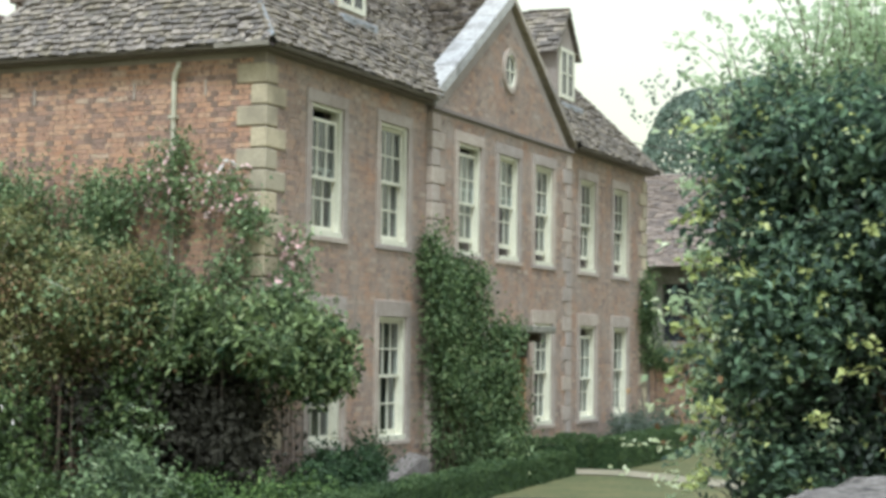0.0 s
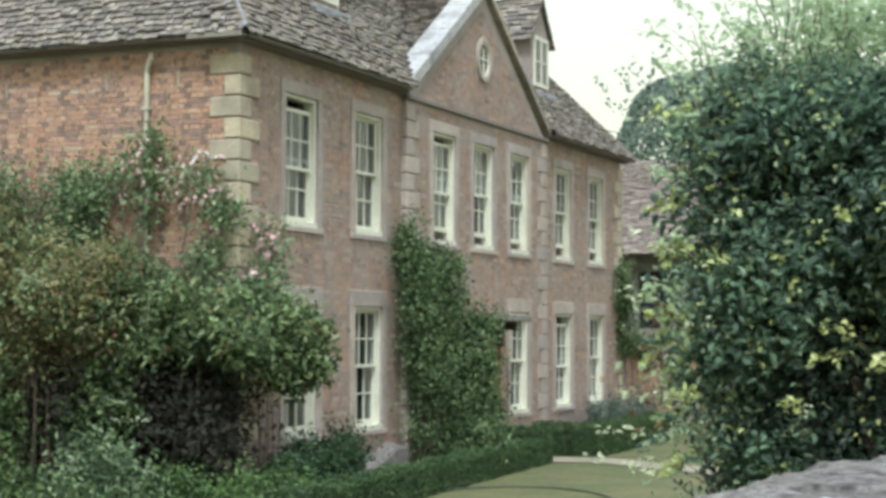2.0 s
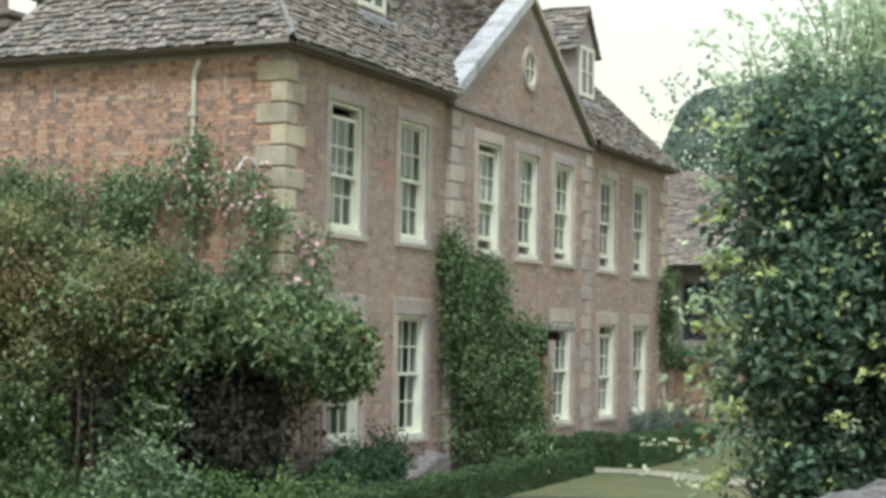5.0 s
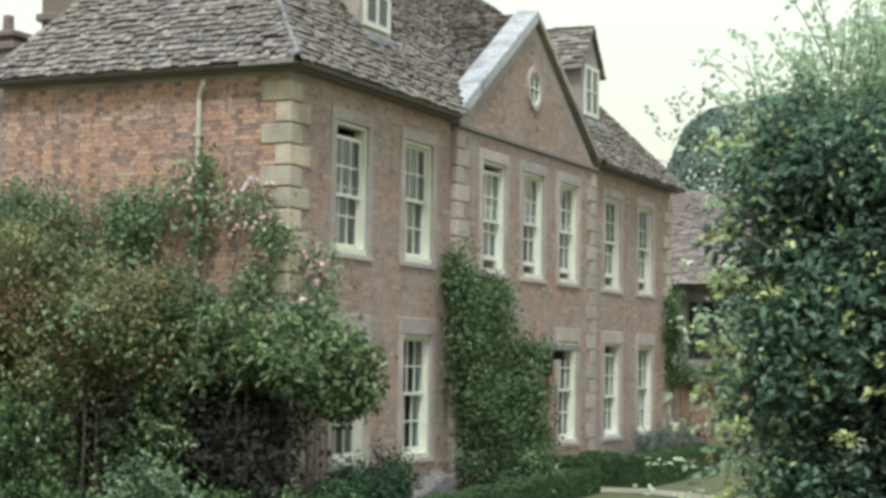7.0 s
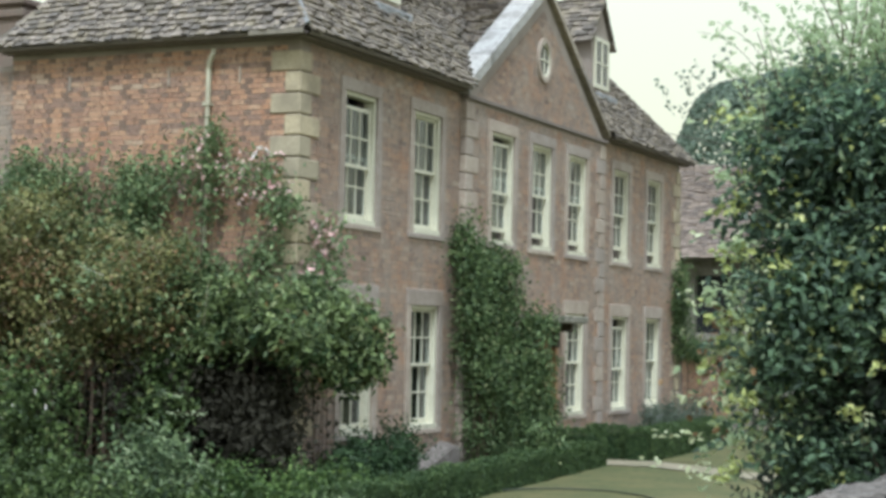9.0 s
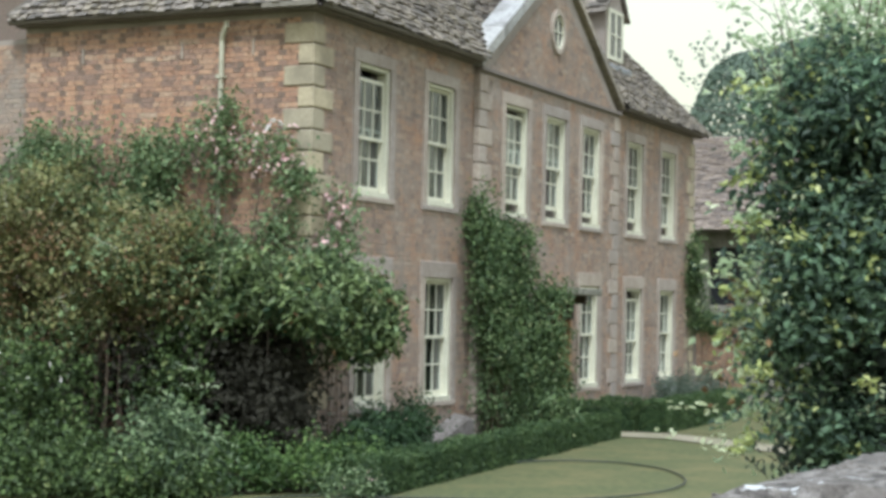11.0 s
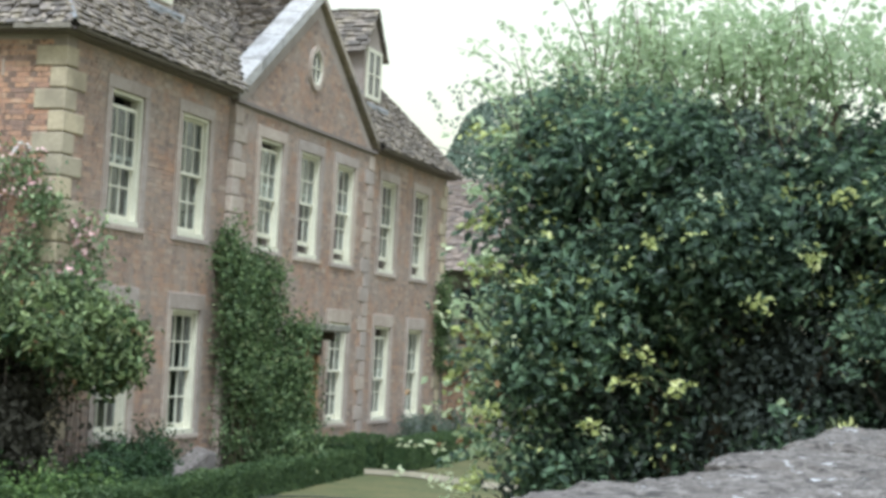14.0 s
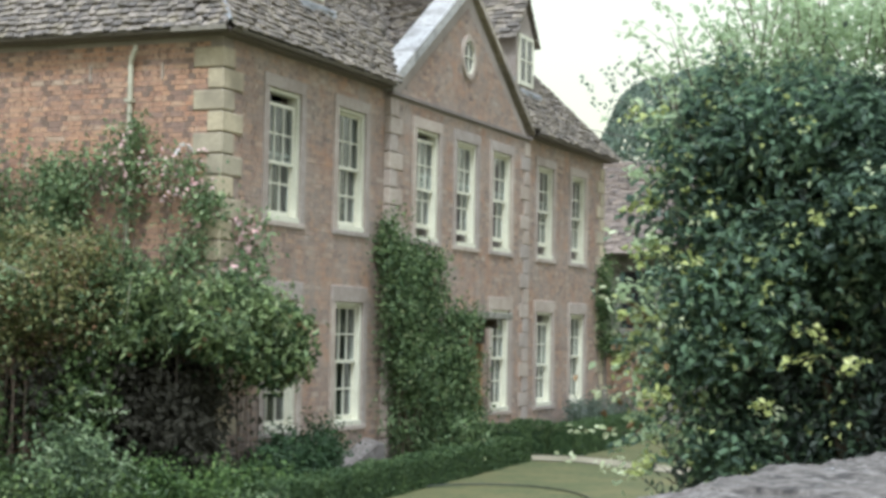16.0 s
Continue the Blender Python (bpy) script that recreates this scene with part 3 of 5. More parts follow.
# roof of the pediment, running back into the main slope
back_y = (AP - EAVE) / PITCH - OVER + 0.3
pv = [(FOOT_L, BAYY, 6.58), (CX, BAYY, AP - 0.03), (FOOT_R, BAYY, 6.58), (CX, back_y, AP - 0.03), (FOOT_L, 0.0, 6.58), (FOOT_R, 0.0, 6.58)]
from_lists("gable_roof", pv, [(0, 4, 3, 1), (1, 3, 5, 2)], DECK, roof)
gl = math.hypot(CX - FOOT_L, AP - 6.6)
for sgn in (-1, 1):
    v = Vector((-sgn * (CX - FOOT_L), 0, AP - 6.6)).normalized()
    org = Vector((CX + sgn * (CX - FOOT_L), BAYY + 0.3, 6.6))

    def reach(d):
        """How far back the slope runs before it meets the main roof."""
        return (6.6 + d * (AP - 6.6) / gl - EAVE) / PITCH - OVER + 0.25

    if sgn < 0:
        laid = tiling(org, Vector((0, -1, 0)), v, gl, lambda d: -(reach(d) - BAYY - 0.3), lambda d: 0.0, None, 12)
    else:
        laid = tiling(org, Vector((0, 1, 0)), v, gl, lambda d: -0.0, lambda d: reach(d) - BAYY - 0.3, None, 13)
    joined(laid, "gable_tiles", TILE_ISLE, roof)
ridge_run((CX, BAYY + 0.3, AP - 0.02), (CX, back_y, AP - 0.02), roof)

# eaves: soffit and gutter
def eaves(a, b, out):
    a, b, out = Vector(a), Vector(b), Vector(out)
    bm = bmesh.new()
    lo, hi = (Vector((min(a[i], b[i], (a + out)[i], (b + out)[i]) for i in range(3))), Vector((max(a[i], b[i], (a + out)[i], (b + out)[i]) for i in range(3))))
    box(bm, lo.x, hi.x, lo.y, hi.y, EAVE - 0.12, EAVE - 0.03)
    part("soffit", bm, SOFFIT, roof)


eaves((E0 + 0.05, 0, 0), (BAY0 - 0.1, 0, 0), (0, -OVER + 0.05, 0))
eaves((BAY1 + 0.1, 0, 0), (E1 - 0.05, 0, 0), (0, -OVER + 0.05, 0))
eaves((0, 0.002, 0), (0, F1 - 0.05, 0), (-OVER + 0.05, 0, 0))
eaves((LEN, 0.002, 0), (LEN, F1 - 0.05, 0), (OVER - 0.05, 0, 0))


def gutter(a, b):
    a, b = Vector(a), Vector(b)
    d = (b - a).normalized()
    s = d.cross(Vector((0, 0, 1)))
    bm = bmesh.new()
    rings = []
    for q in (a, b):
        o = [bm.verts.new(q + s * (0.05 * math.cos(t)) - Vector((0, 0, 0.05 * math.sin(t)))) for t in [math.pi * k / 6 for k in range(7)]]
        i = [bm.verts.new(q + s * (0.043 * math.cos(t)) - Vector((0, 0, 0.043 * math.sin(t)))) for t in [math.pi * k / 6 for k in range(6, -1, -1)]]
        rings.append(o + i)
    for k in range(14):
        bm.faces.new((rings[0][k], rings[0][(k + 1) % 14], rings[1][(k + 1) % 14], rings[1][k]))
    bmesh.ops.recalc_face_normals(bm, faces=bm.faces)
    part("gutter", bm, GUTTER, roof, "dark half-round gutter")


gz = EAVE - 0.05
gutter((E0, F0 - 0.02, gz), (BAY0 - 0.12, F0 - 0.02, gz))
gutter((BAY1 + 0.12, F0 - 0.02, gz), (E1, F0 - 0.02, gz))
gutter((E0 - 0.02, F1, gz), (E0 - 0.02, F0, gz))

boxed("fascia_board", FASCIA, roof, E0 - 0.13, E0 - 0.1, F0, 0.65, EAVE - 0.1, EAVE - 0.03, 0.004, "pale grey board at the eaves")
# dormers
def dormer(dx):
    w, zs, zt, za = 0.58, 7.68, 8.92, 9.7
    bm = bmesh.new()
    prof = [(-w, zs), (w, zs), (w, zt), (0, za - 0.06), (-w, zt)]
    a = [bm.verts.new((dx + x, DY, z)) for x, z in prof]
    b = [bm.verts.new((dx + x, 2.6, z)) for x, z in prof]
    bm.faces.new(a)
    for k in range(5):
        bm.faces.new((a[k], b[k], b[(k + 1) % 5], a[(k + 1) % 5]))
    bmesh.ops.recalc_face_normals(bm, faces=bm.faces)
    d = part("dormer", bm, STONE_GREY, house, "gabled dormer with a white casement and stone-tiled roof")
    bm = bmesh.new()
    z0, z1, h = zs + 0.12, zt - 0.02, 0.46
    for x0, x1 in ((-h, -h + 0.09), (h - 0.09, h), (-0.04, 0.04)):
        box(bm, dx + x0, dx + x1, DY - 0.05, DY - 0.004, z0, z1)
    for q0, q1 in ((z0, z0 + 0.09), (z1 - 0.08, z1), ((z0 + z1) / 2 - 0.015, (z0 + z1) / 2 + 0.015)):
        box(bm, dx - h + 0.09, dx - 0.04, DY - 0.048, DY - 0.004, q0, q1)
        box(bm, dx + 0.04, dx + h - 0.09, DY - 0.048, DY - 0.004, q0, q1)
    part("window_frame", bm, PAINT, d)
    for s in (-1, 1):
        boxed("pane", DARKGLASS, d, dx + min(s * 0.04, s * (h - 0.09)), dx + max(s * 0.04, s * (h - 0.09)), DY - 0.03, DY - 0.02, z0 + 0.09, z1 - 0.08)
    boxed("apron", LEAD, d, dx - w - 0.06, dx + w + 0.06, DY - 0.2, DY - 0.01, zs - 0.2, zs - 0.02, 0.02, "grey lead apron")
    for s in (-1, 1):
        v = Vector((-s * (w + 0.1), 0, za - zt + 0.12)).normalized()
        org = Vector((dx + s * (w + 0.1), 2.6 if s < 0 else DY - 0.1, zt - 0.12))
        joined(tiling(org, Vector((0, s, 0)), v, math.hypot(w + 0.1, za - zt + 0.12), lambda q: 0.0, lambda q: 2.08, None, 21 + s, 0.16, 0.12, 0.25), "dormer_tiles", TILE_ISLE, d)
    ridge_run((dx, DY - 0.1, za - 0.02), (dx, 2.5, za - 0.02), d, width=0.12)
    part("side_flashing", box(bmesh.new(), dx - w - 0.03, dx - w - 0.003, DY + 0.0, DY + 0.5, zs - 0.1, zs + 0.25), LEAD, d)


for dx in DORMERS:
    dormer(dx)

# downpipe on the side wall
tube("downpipe", [(-0.15, 1.33, 6.4), (-0.15, 1.335, 6.34), (-0.1, 1.42, 6.22), (-0.07, 1.455, 6.13), (-0.07, 1.46, 4.5), (-0.07, 1.47, 2.0), (-0.07, 1.47, 0.1)], 0.04, PIPE, house, label="cream-painted downpipe")
for yy in (0.95, 2.15, 3.9):
    boxed("tie_iron", STONE_GREY, house, -0.02, -0.002, yy, yy + 0.035, 5.92, 6.15)
for zz in (5.6, 4.1, 2.6):
    boxed("pipe_bracket", PIPE, house, -0.12, -0.002, 1.4, 1.52, zz, zz + 0.05)

# door and hood
door = part("door", wall_mesh(DOOR[0], DOOR[1], DOOR[2], DOOR[3], [(DOOR[0] + 0.12, DOOR[1] - 0.12, DOOR[2] + 0.02, DOOR[3] - 0.12)], BAYY - 0.02, 0.1), WOOD, house, "dark oak door under a wooden hood")
boxed("door_leaf", WOOD, door, DOOR[0] + 0.12, DOOR[1] - 0.12, 0.04, 0.09, DOOR[2] + 0.02, DOOR[3] - 0.12)
for k in range(2):
    for q in range(3):
        x0 = DOOR[0] + 0.22 + k * 0.48
        boxed("panel", WOOD, door, x0, x0 + 0.36, 0.022, 0.038, 0.35 + q * 0.68, 0.88 + q * 0.68, 0.008)
hood = boxed("hood", MOSSY, house, CX - 1.0, CX + 0.78, -0.8, BAYY - 0.004, 2.66, 2.79, 0.02, "flat door hood on carved brackets")
for s in (-0.85, 0.5):
    bm = bmesh.new()
    box(bm, CX + s, CX + s + 0.12, -0.55, BAYY - 0.004, 2.5, 2.66)
    box(bm, CX + s, CX + s + 0.12, -0.3, BAYY - 0.004, 2.2, 2.5)
    part("bracket", bm, DARKWOOD, hood)
boxed("step", STONE_GREY, house, CX - 0.9, CX + 1.0, -0.7, BAYY - 0.004, 0.0, 0.12, 0.02)

# chimneys and the range behind
rear = tagged(new("rear_range"), "brick rear range with two brick chimney stacks", "house")
part("wall", wall_mesh(3.0, 12, 0, 6.0, [], 12.0, DEP + 0.3), MORTAR, rear)
part("wall", wall_mesh(DEP + 0.01, 8.0, 0, 6.35, [], 0.02, WT, True), MORTAR, rear)
from_lists("roof", [(3, DEP + 0.3, 6.0), (12, DEP + 0.3, 6.0), (12, 12, 6.0), (3, 12, 6.0), (5, 8.6, 7.2), (10, 8.6, 7.2)], [(0, 1, 5, 4), (1, 2, 5), (2, 3, 4, 5), (3, 0, 4)], TILE, rear)


SOOTY = surface("sooty brickwork", (0.12, 0.09, 0.078), (0.22, 0.165, 0.135), (0.15, 0.125, 0.1), 22, 4, 0.95, 0.5)


def chimney(x, y, w, d, z0, z1):
    c = boxed("chimney", SOOTY, rear, x, x + w, y, y + d, z0, z1, 0.01, "red brick chimney stack")
    boxed("band", SOOTY, c, x - 0.08, x + w + 0.08, y - 0.08, y + d + 0.08, z1 - 1.5 if z1 > 9.5 else z1 - 0.25, z1 - 1.36 if z1 > 9.5 else z1 - 0.1, 0.02)
    boxed("cap", SOOTY, c, x - 0.1, x + w + 0.1, y - 0.1, y + d + 0.1, z1, z1 + 0.12, 0.02)
    for k in (0.3, 0.7):
        tube("chimney_pot", [(x + w / 2, y + d * k, z1 + 0.12), (x + w / 2, y + d * k, z1 + 0.5)], 0.13, SOOTY, c, 0.85)


chimney(4.0, 6.4, 0.6, 1.0, 5.6, 9.95)
chimney(6.0, 9.62, 0.7, 1.3, 5.6, 8.7)


# ---- planting ----
def leaf_shape(centre, normal, axis, size, rng, slim=1.0):
    """Folded six-cornered leaves as one mesh: centres, facings and tip directions are arrays."""
    k = len(centre)
    axis = axis - normal * (axis * normal).sum(1, keepdims=True)
    axis /= np.linalg.norm(axis, axis=1, keepdims=True) + 1e-9
    side = np.cross(normal, axis) * slim
    s = (size * rng.uniform(0.6, 1.25, (k, 1)))
    fold = normal * s * 0.14
    v = np.stack([centre - axis * s * 0.5, centre - axis * s * 0.12 + side * s * 0.3 + fold, centre + axis * s * 0.2 + side * s * 0.24 + fold,
                  centre + axis * s * 0.55 - fold * 0.5, centre + axis * s * 0.2 - side * s * 0.24 + fold, centre - axis * s * 0.12 - side * s * 0.3 + fold], 1)
    b = np.arange(k)[:, None] * 6
    f = np.concatenate([b + np.array([[0, 1, 2, 3]]), b + np.array([[0, 3, 4, 5]])])
    return v.reshape(-1, 3), f


def unit(a):
    return a / (np.linalg.norm(a, axis=1, keepdims=True) + 1e-9)


def budded(lobes, rng, n=7):
    """The lobes with smaller ones budding from their skins, so that outlines are uneven."""
    out = [tuple(np.array(q) * np.array([1, 1, 1, 0.9, 0.9, 0.9])) for q in lobes]
    for q in lobes:
        for d in unit(rng.normal(size=(n, 3))):
            k = rng.uniform(0.28, 0.5)
            out.append((q[0] + d[0] * q[3] * 0.85, q[1] + d[1] * q[4] * 0.85, q[2] + d[2] * q[5] * 0.85, q[3] * k, q[4] * k, q[5] * k))
    return out


def shell_points(lobes, clusters, rng, depth=0.4):
    """Points and outward directions in the outer part of rounded lobes (x, y, z, rx, ry, rz), with uneven bulges."""
    lb = np.array(budded(lobes, rng), float)
    area = lb[:, 3] * lb[:, 4] + lb[:, 4] * lb[:, 5] + lb[:, 3] * lb[:, 5]
    pick = rng.choice(len(lb), clusters, p=area / area.sum())
    d = unit(rng.normal(size=(clusters, 3)))
    ph = rng.uniform(0, 6.28, (len(lb), 3))
    bulge = 1 + 0.12 * np.sin(4 * d[:, 0] + ph[pick, 0]) + 0.1 * np.sin(5 * d[:, 1] + ph[pick, 1]) + 0.08 * np.sin(7 * d[:, 2] + ph[pick, 2])
    r = bulge * (1 - depth * rng.random(clusters) ** 1.6)
    at = lb[pick, :3] + d * lb[pick, 3:] * r[:, None]
    hollow = np.array([noise.noise(Vector(q) * (1.1 / np.median(lb[:, 3:]) ** 0.7)) for q in at])
    r *= np.where(hollow < -0.04, 0.66, 1.06)
    return lb[pick, :3] + d * lb[pick, 3:] * r[:, None], d


def leaves(name, lobes, count, size, material, parent, seed, depth=0.4, bunch=26, spread=1.9, lift=0.35, floor=0.04, label="", slim=1.0):
    """A crown of many separate leaves in bunches."""
    rng = np.random.default_rng(seed)
    c, d = shell_points(lobes, max(count // bunch, 3), rng, depth)
    at = np.repeat(c, bunch, 0) + rng.normal(size=(len(c) * bunch, 3)) * size * spread * np.repeat(rng.uniform(0.6, 1.3, (len(c), 1)), bunch, 0)
    out = np.repeat(d, bunch, 0)
    nrm = unit(out * 0.6 + np.repeat(rng.normal(size=c.shape) * 0.35, bunch, 0) + rng.normal(size=at.shape) * 0.4 + np.array([0, 0, lift]))
    axis = rng.normal(size=at.shape) + np.array([0, 0, -0.5]) + out * 0.4
    keep = at[:, 2] > floor
    v, f = leaf_shape(at[keep], nrm[keep], axis[keep], size, rng, slim)
    ob = from_lists(name, v.tolist(), f.tolist(), material, parent, label)
    return tagged(ob, kind="stuff")


def blossoms(name, lobes, count, size, material, parent, seed, label=""):
    """Open flowers of five petals on the outside of lobes."""
    rng = np.random.default_rng(seed)
    c, d = shell_points(lobes, count, rng, 0.05)
    c = c + d * 0.05
    at, nrm, ax = [], [], []
    for q, o in zip(c, d):
        o = unit((o + rng.normal(size=3) * 0.3)[None])[0]
        s = unit(np.cross(o, [0.3, 0.2, 1.0])[None])[0]
        u = np.cross(o, s)
        for k in range(6):
            w = math.cos(k * 1.047) * s + math.sin(k * 1.047) * u
            at.append(q + w * size * 0.4)
            nrm.append(o * 0.8 + w * -0.4)
            ax.append(w)
    v, f = leaf_shape(np.array(at), unit(np.array(nrm)), np.array(ax), size * 1.2, rng)
    ob = from_lists(name, v.tolist(), f.tolist(), material, parent, label)
    return tagged(ob, kind="stuff")


def stems(base, lobes, parent, radius=0.025, name="stem", seed=1, material=None):
    rng = random.Random(seed)
    for x, y, z, rx, ry, rz in lobes:
        b = Vector(base) + Vector((rng.uniform(-0.2, 0.2), rng.uniform(-0.2, 0.2), 0))
        e = Vector((x, y, z + rz * 0.5))
        m = b.lerp(e, 0.5) + Vector((rng.uniform(-0.15, 0.15), rng.uniform(-0.15, 0.15), 0.1))
        tube(name, [b, b.lerp(m, 0.6) + Vector((rng.uniform(-0.05, 0.05), rng.uniform(-0.05, 0.05), 0)), m, m.lerp(e, 0.5), e], radius, material or BARK, parent, 0.35)


def plant(name, label, category, base, group=""):
    return tagged(new(name), label, category, group)


def tiers(n, x, y, z, r, flat, seed, shape=None):
    """Flattened tiers of foliage spread through a volume; shape(y, z) leaves out what lies outside the outline."""
    rng = random.Random(seed)
    out = []
    while len(out) < n:
        q = (rng.uniform(*x), rng.uniform(*y), rng.uniform(*z))
        if shape and not shape(q[1], q[2]):
            continue
        k = rng.uniform(*r)
        out.append((*q, k, k * rng.uniform(0.9, 1.3), k * flat * rng.uniform(0.8, 1.3)))
    return out


# big olive-brown shrub beside the side wall
OLIVE = [(-1.6, 2.3, 2.75, 0.85, 1.0, 1.05), (-1.5, 3.5, 3.2, 0.8, 0.9, 1.0), (-1.6, 1.35, 2.7, 0.7, 0.75, 0.85), (-1.7, 4.5, 2.7, 0.8, 0.9, 1.2), (-1.9, 2.9, 1.7, 0.7, 0.9, 0.8), (-1.3, 2.2, 3.55, 0.5, 0.7, 0.4)]
shrub = plant("shrub", "large olive and russet shrub beside the brick side wall", "shrub", 0)
stems((-1.5, 2.4, 0), OLIVE, shrub, 0.03)
for k in range(7):
    tube("cane", [(-2.0, 1.7 + 0.16 * k, 0.0), (-2.02, 1.72 + 0.17 * k, 0.8), (-1.95, 1.75 + 0.2 * k, 1.7)], 0.009, BARK, shrub, 0.6)
OLIVE_T = tiers(34, (-2.2, -1.0), (0.7, 5.2), (1.0, 3.95), (0.34, 0.58), 0.6, 101, lambda y, z: z < 3.0 + 0.3 * y and z > 2.55 - 0.3 * max(0, y - 1.4))
leaves("crown", OLIVE_T + OLIVE[:1], 26000, 0.072, L_OLIVE, shrub, 11, 0.5, 20, 1.8)
leaves("green_leaves", OLIVE_T[::3], 6500, 0.085, L_ROSE, shrub, 29, 0.3, 16, 1.6)
leaves("russet_leaves", OLIVE_T[1::2], 3000, 0.065, L_RUSSET, shrub, 36, 0.2, 12, 2.4)
SPRIGS = ((0.72, 0.12, 1.31), (0.77, 0.5, 1.55))
rng = random.Random(5)
for q in OLIVE_T[:26]:
    a = Vector((q[0] - 0.25, q[1] + rng.uniform(-0.3, 0.3), q[2] - 0.2))
    tube("twig", [a, a + Vector((-0.15, rng.uniform(-0.2, 0.2), 0.25)), a + Vector((-0.2, rng.uniform(-0.4, 0.4), rng.uniform(0.35, 0.6)))], 0.007, PIPE, shrub, 0.4)
for y0, y1, z0 in SPRIGS:
    tube("sprig", [(-2.0, y0, z0), (-2.0, (y0 + y1) / 2, z0 + 0.015), (-2.0, y1, z0 - 0.02)], 0.006, BARK, shrub, 0.5)
    sr = np.random.default_rng(int(z0 * 100))
    sa = np.stack([np.full(14, -2.02), np.linspace(y0, y1, 14), np.full(14, z0)], 1) + sr.normal(size=(14, 3)) * 0.015
    sv, sf = leaf_shape(sa, unit(sr.normal(size=(14, 3)) * 0.3 + np.array((-0.5, 0, 0.8))), sr.normal(size=(14, 3)) + np.array((0, -1.0, 0)), 0.06, sr)
    tagged(from_lists("sprig_leaves", sv.tolist(), sf.tolist(), L_TOP, shrub), kind="stuff")
# broad-leaved shrub at the corner
BROAD = [(-1.2, -0.1, 2.65, 0.55, 0.7, 0.6), (-0.8, -0.9, 2.5, 0.5, 0.5, 0.55), (-0.4, -1.2, 2.15, 0.45, 0.45, 0.45), (-1.35, 0.55, 2.5, 0.5, 0.6, 0.6), (-0.6, -0.4, 2.0, 0.6, 0.5, 0.35), (-0.1, -0.9, 2.75, 0.35, 0.35, 0.4)]
fig = plant("corner_shrub", "broad-leaved dark green shrub at the house corner", "shrub", 0)
stems((-0.8, 0.2, 0), [BROAD[0], BROAD[3]], fig, 0.014, seed=2, material=DARKWOOD)
BROAD_T = tiers(34, (-1.5, -0.4), (-0.95, 1.3), (2.15, 3.08), (0.09, 0.21), 0.5, 102) + tiers(10, (-0.25, 0.5), (-0.95, -0.6), (1.8, 2.7), (0.14, 0.24), 0.65, 104) + tiers(9, (0.3, 0.78), (-0.95, -0.7), (1.9, 2.75), (0.05, 0.1), 0.6, 107)
leaves("crown", BROAD_T, 9500, 0.125, L_BROAD, fig, 12, 0.5, 8, 1.0, slim=0.66)
leaves("light_leaves", BROAD_T, 900, 0.12, L_ROSE, fig, 39, 0.05, 6, 0.8, slim=0.6)
leaves("russet_leaves", BROAD_T, 240, 0.09, L_RUSSET, fig, 40, 0.1, 4, 1.2)
leaves("low_leaves", tiers(10, (-1.7, -1.1), (0.8, 1.8), (1.2, 2.2), (0.2, 0.34), 0.6, 106), 2400, 0.1, L_SHRUB, fig, 38, 0.5, 10, 1.7)
# crown repeated further in with darker leaves, their colour standing for its inner shade
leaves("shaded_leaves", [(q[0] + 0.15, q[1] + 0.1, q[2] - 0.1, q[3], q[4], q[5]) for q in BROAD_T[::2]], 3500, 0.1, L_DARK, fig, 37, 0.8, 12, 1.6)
# leaf mass added to fill the hollow; the shade there is in its brown tone
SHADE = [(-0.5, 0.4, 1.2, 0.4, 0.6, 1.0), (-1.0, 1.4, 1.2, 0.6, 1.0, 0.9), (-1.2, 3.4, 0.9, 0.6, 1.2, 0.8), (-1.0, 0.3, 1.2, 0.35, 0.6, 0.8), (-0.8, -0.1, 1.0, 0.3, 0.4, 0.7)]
under = plant("undergrowth", "added leaves coloured dark as the shade below the shrubs", "shrub", 0)
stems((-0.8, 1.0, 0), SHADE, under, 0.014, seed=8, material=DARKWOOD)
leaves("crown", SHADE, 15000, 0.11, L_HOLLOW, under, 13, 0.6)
WHITE = [(-2.6, 2.4, 1.1, 0.5, 0.55, 0.8), (-2.7, 3.2, 0.9, 0.5, 0.6, 0.8), (-2.8, 1.8, 0.5, 0.4, 0.5, 0.5), (-3.2, 2.4, 0.4, 0.5, 0.6, 0.45), (-3.2, 1.3, 0.3, 0.4, 0.5, 0.35), (-3.7, 1.9, 0.3, 0.4, 0.7, 0.4), (-3.6, 3.1, 0.4, 0.4, 0.7, 0.5)]
phlox = plant("flowering_shrub", "leafy green shrub with a few white blossoms", "shrub", 0)
stems((-2.9, 2.2, 0), WHITE, phlox, 0.014, seed=8, material=DARKWOOD)
leaves("crown", WHITE, 12500, 0.085, L_SHRUB, phlox, 14, 0.5)
blossoms("blossoms", [(-3.1, 1.8, 1.6, 0.12, 0.2, 0.2), (-3.1, 2.37, 1.35, 0.1, 0.1, 0.1), (-3.1, 2.9, 1.3, 0.2, 0.3, 0.3)], 13, 0.042, PETAL_W, phlox, 14)
PALE = [(-2.6, 0.4, 0.65, 0.45, 0.5, 0.4), (-2.7, 0.05, 0.45, 0.4, 0.4, 0.35), (-2.9, 0.65, 0.4, 0.4, 0.4, 0.35), (-3.2, 0.3, 0.25, 0.4, 0.5, 0.3)]
cover = plant("ground_cover", "leafy dark green ground cover at the bed's front", "plant", 0)
COVER = [(-4.1, 3.4, 0.25, 0.4, 0.8, 0.4), (-4.1, 2.2, 0.22, 0.4, 0.8, 0.35), (-4.0, 1.1, 0.2, 0.4, 0.6, 0.3), (-3.7, 0.3, 0.18, 0.35, 0.5, 0.26), (-3.3, -0.25, 0.15, 0.3, 0.3, 0.2)]
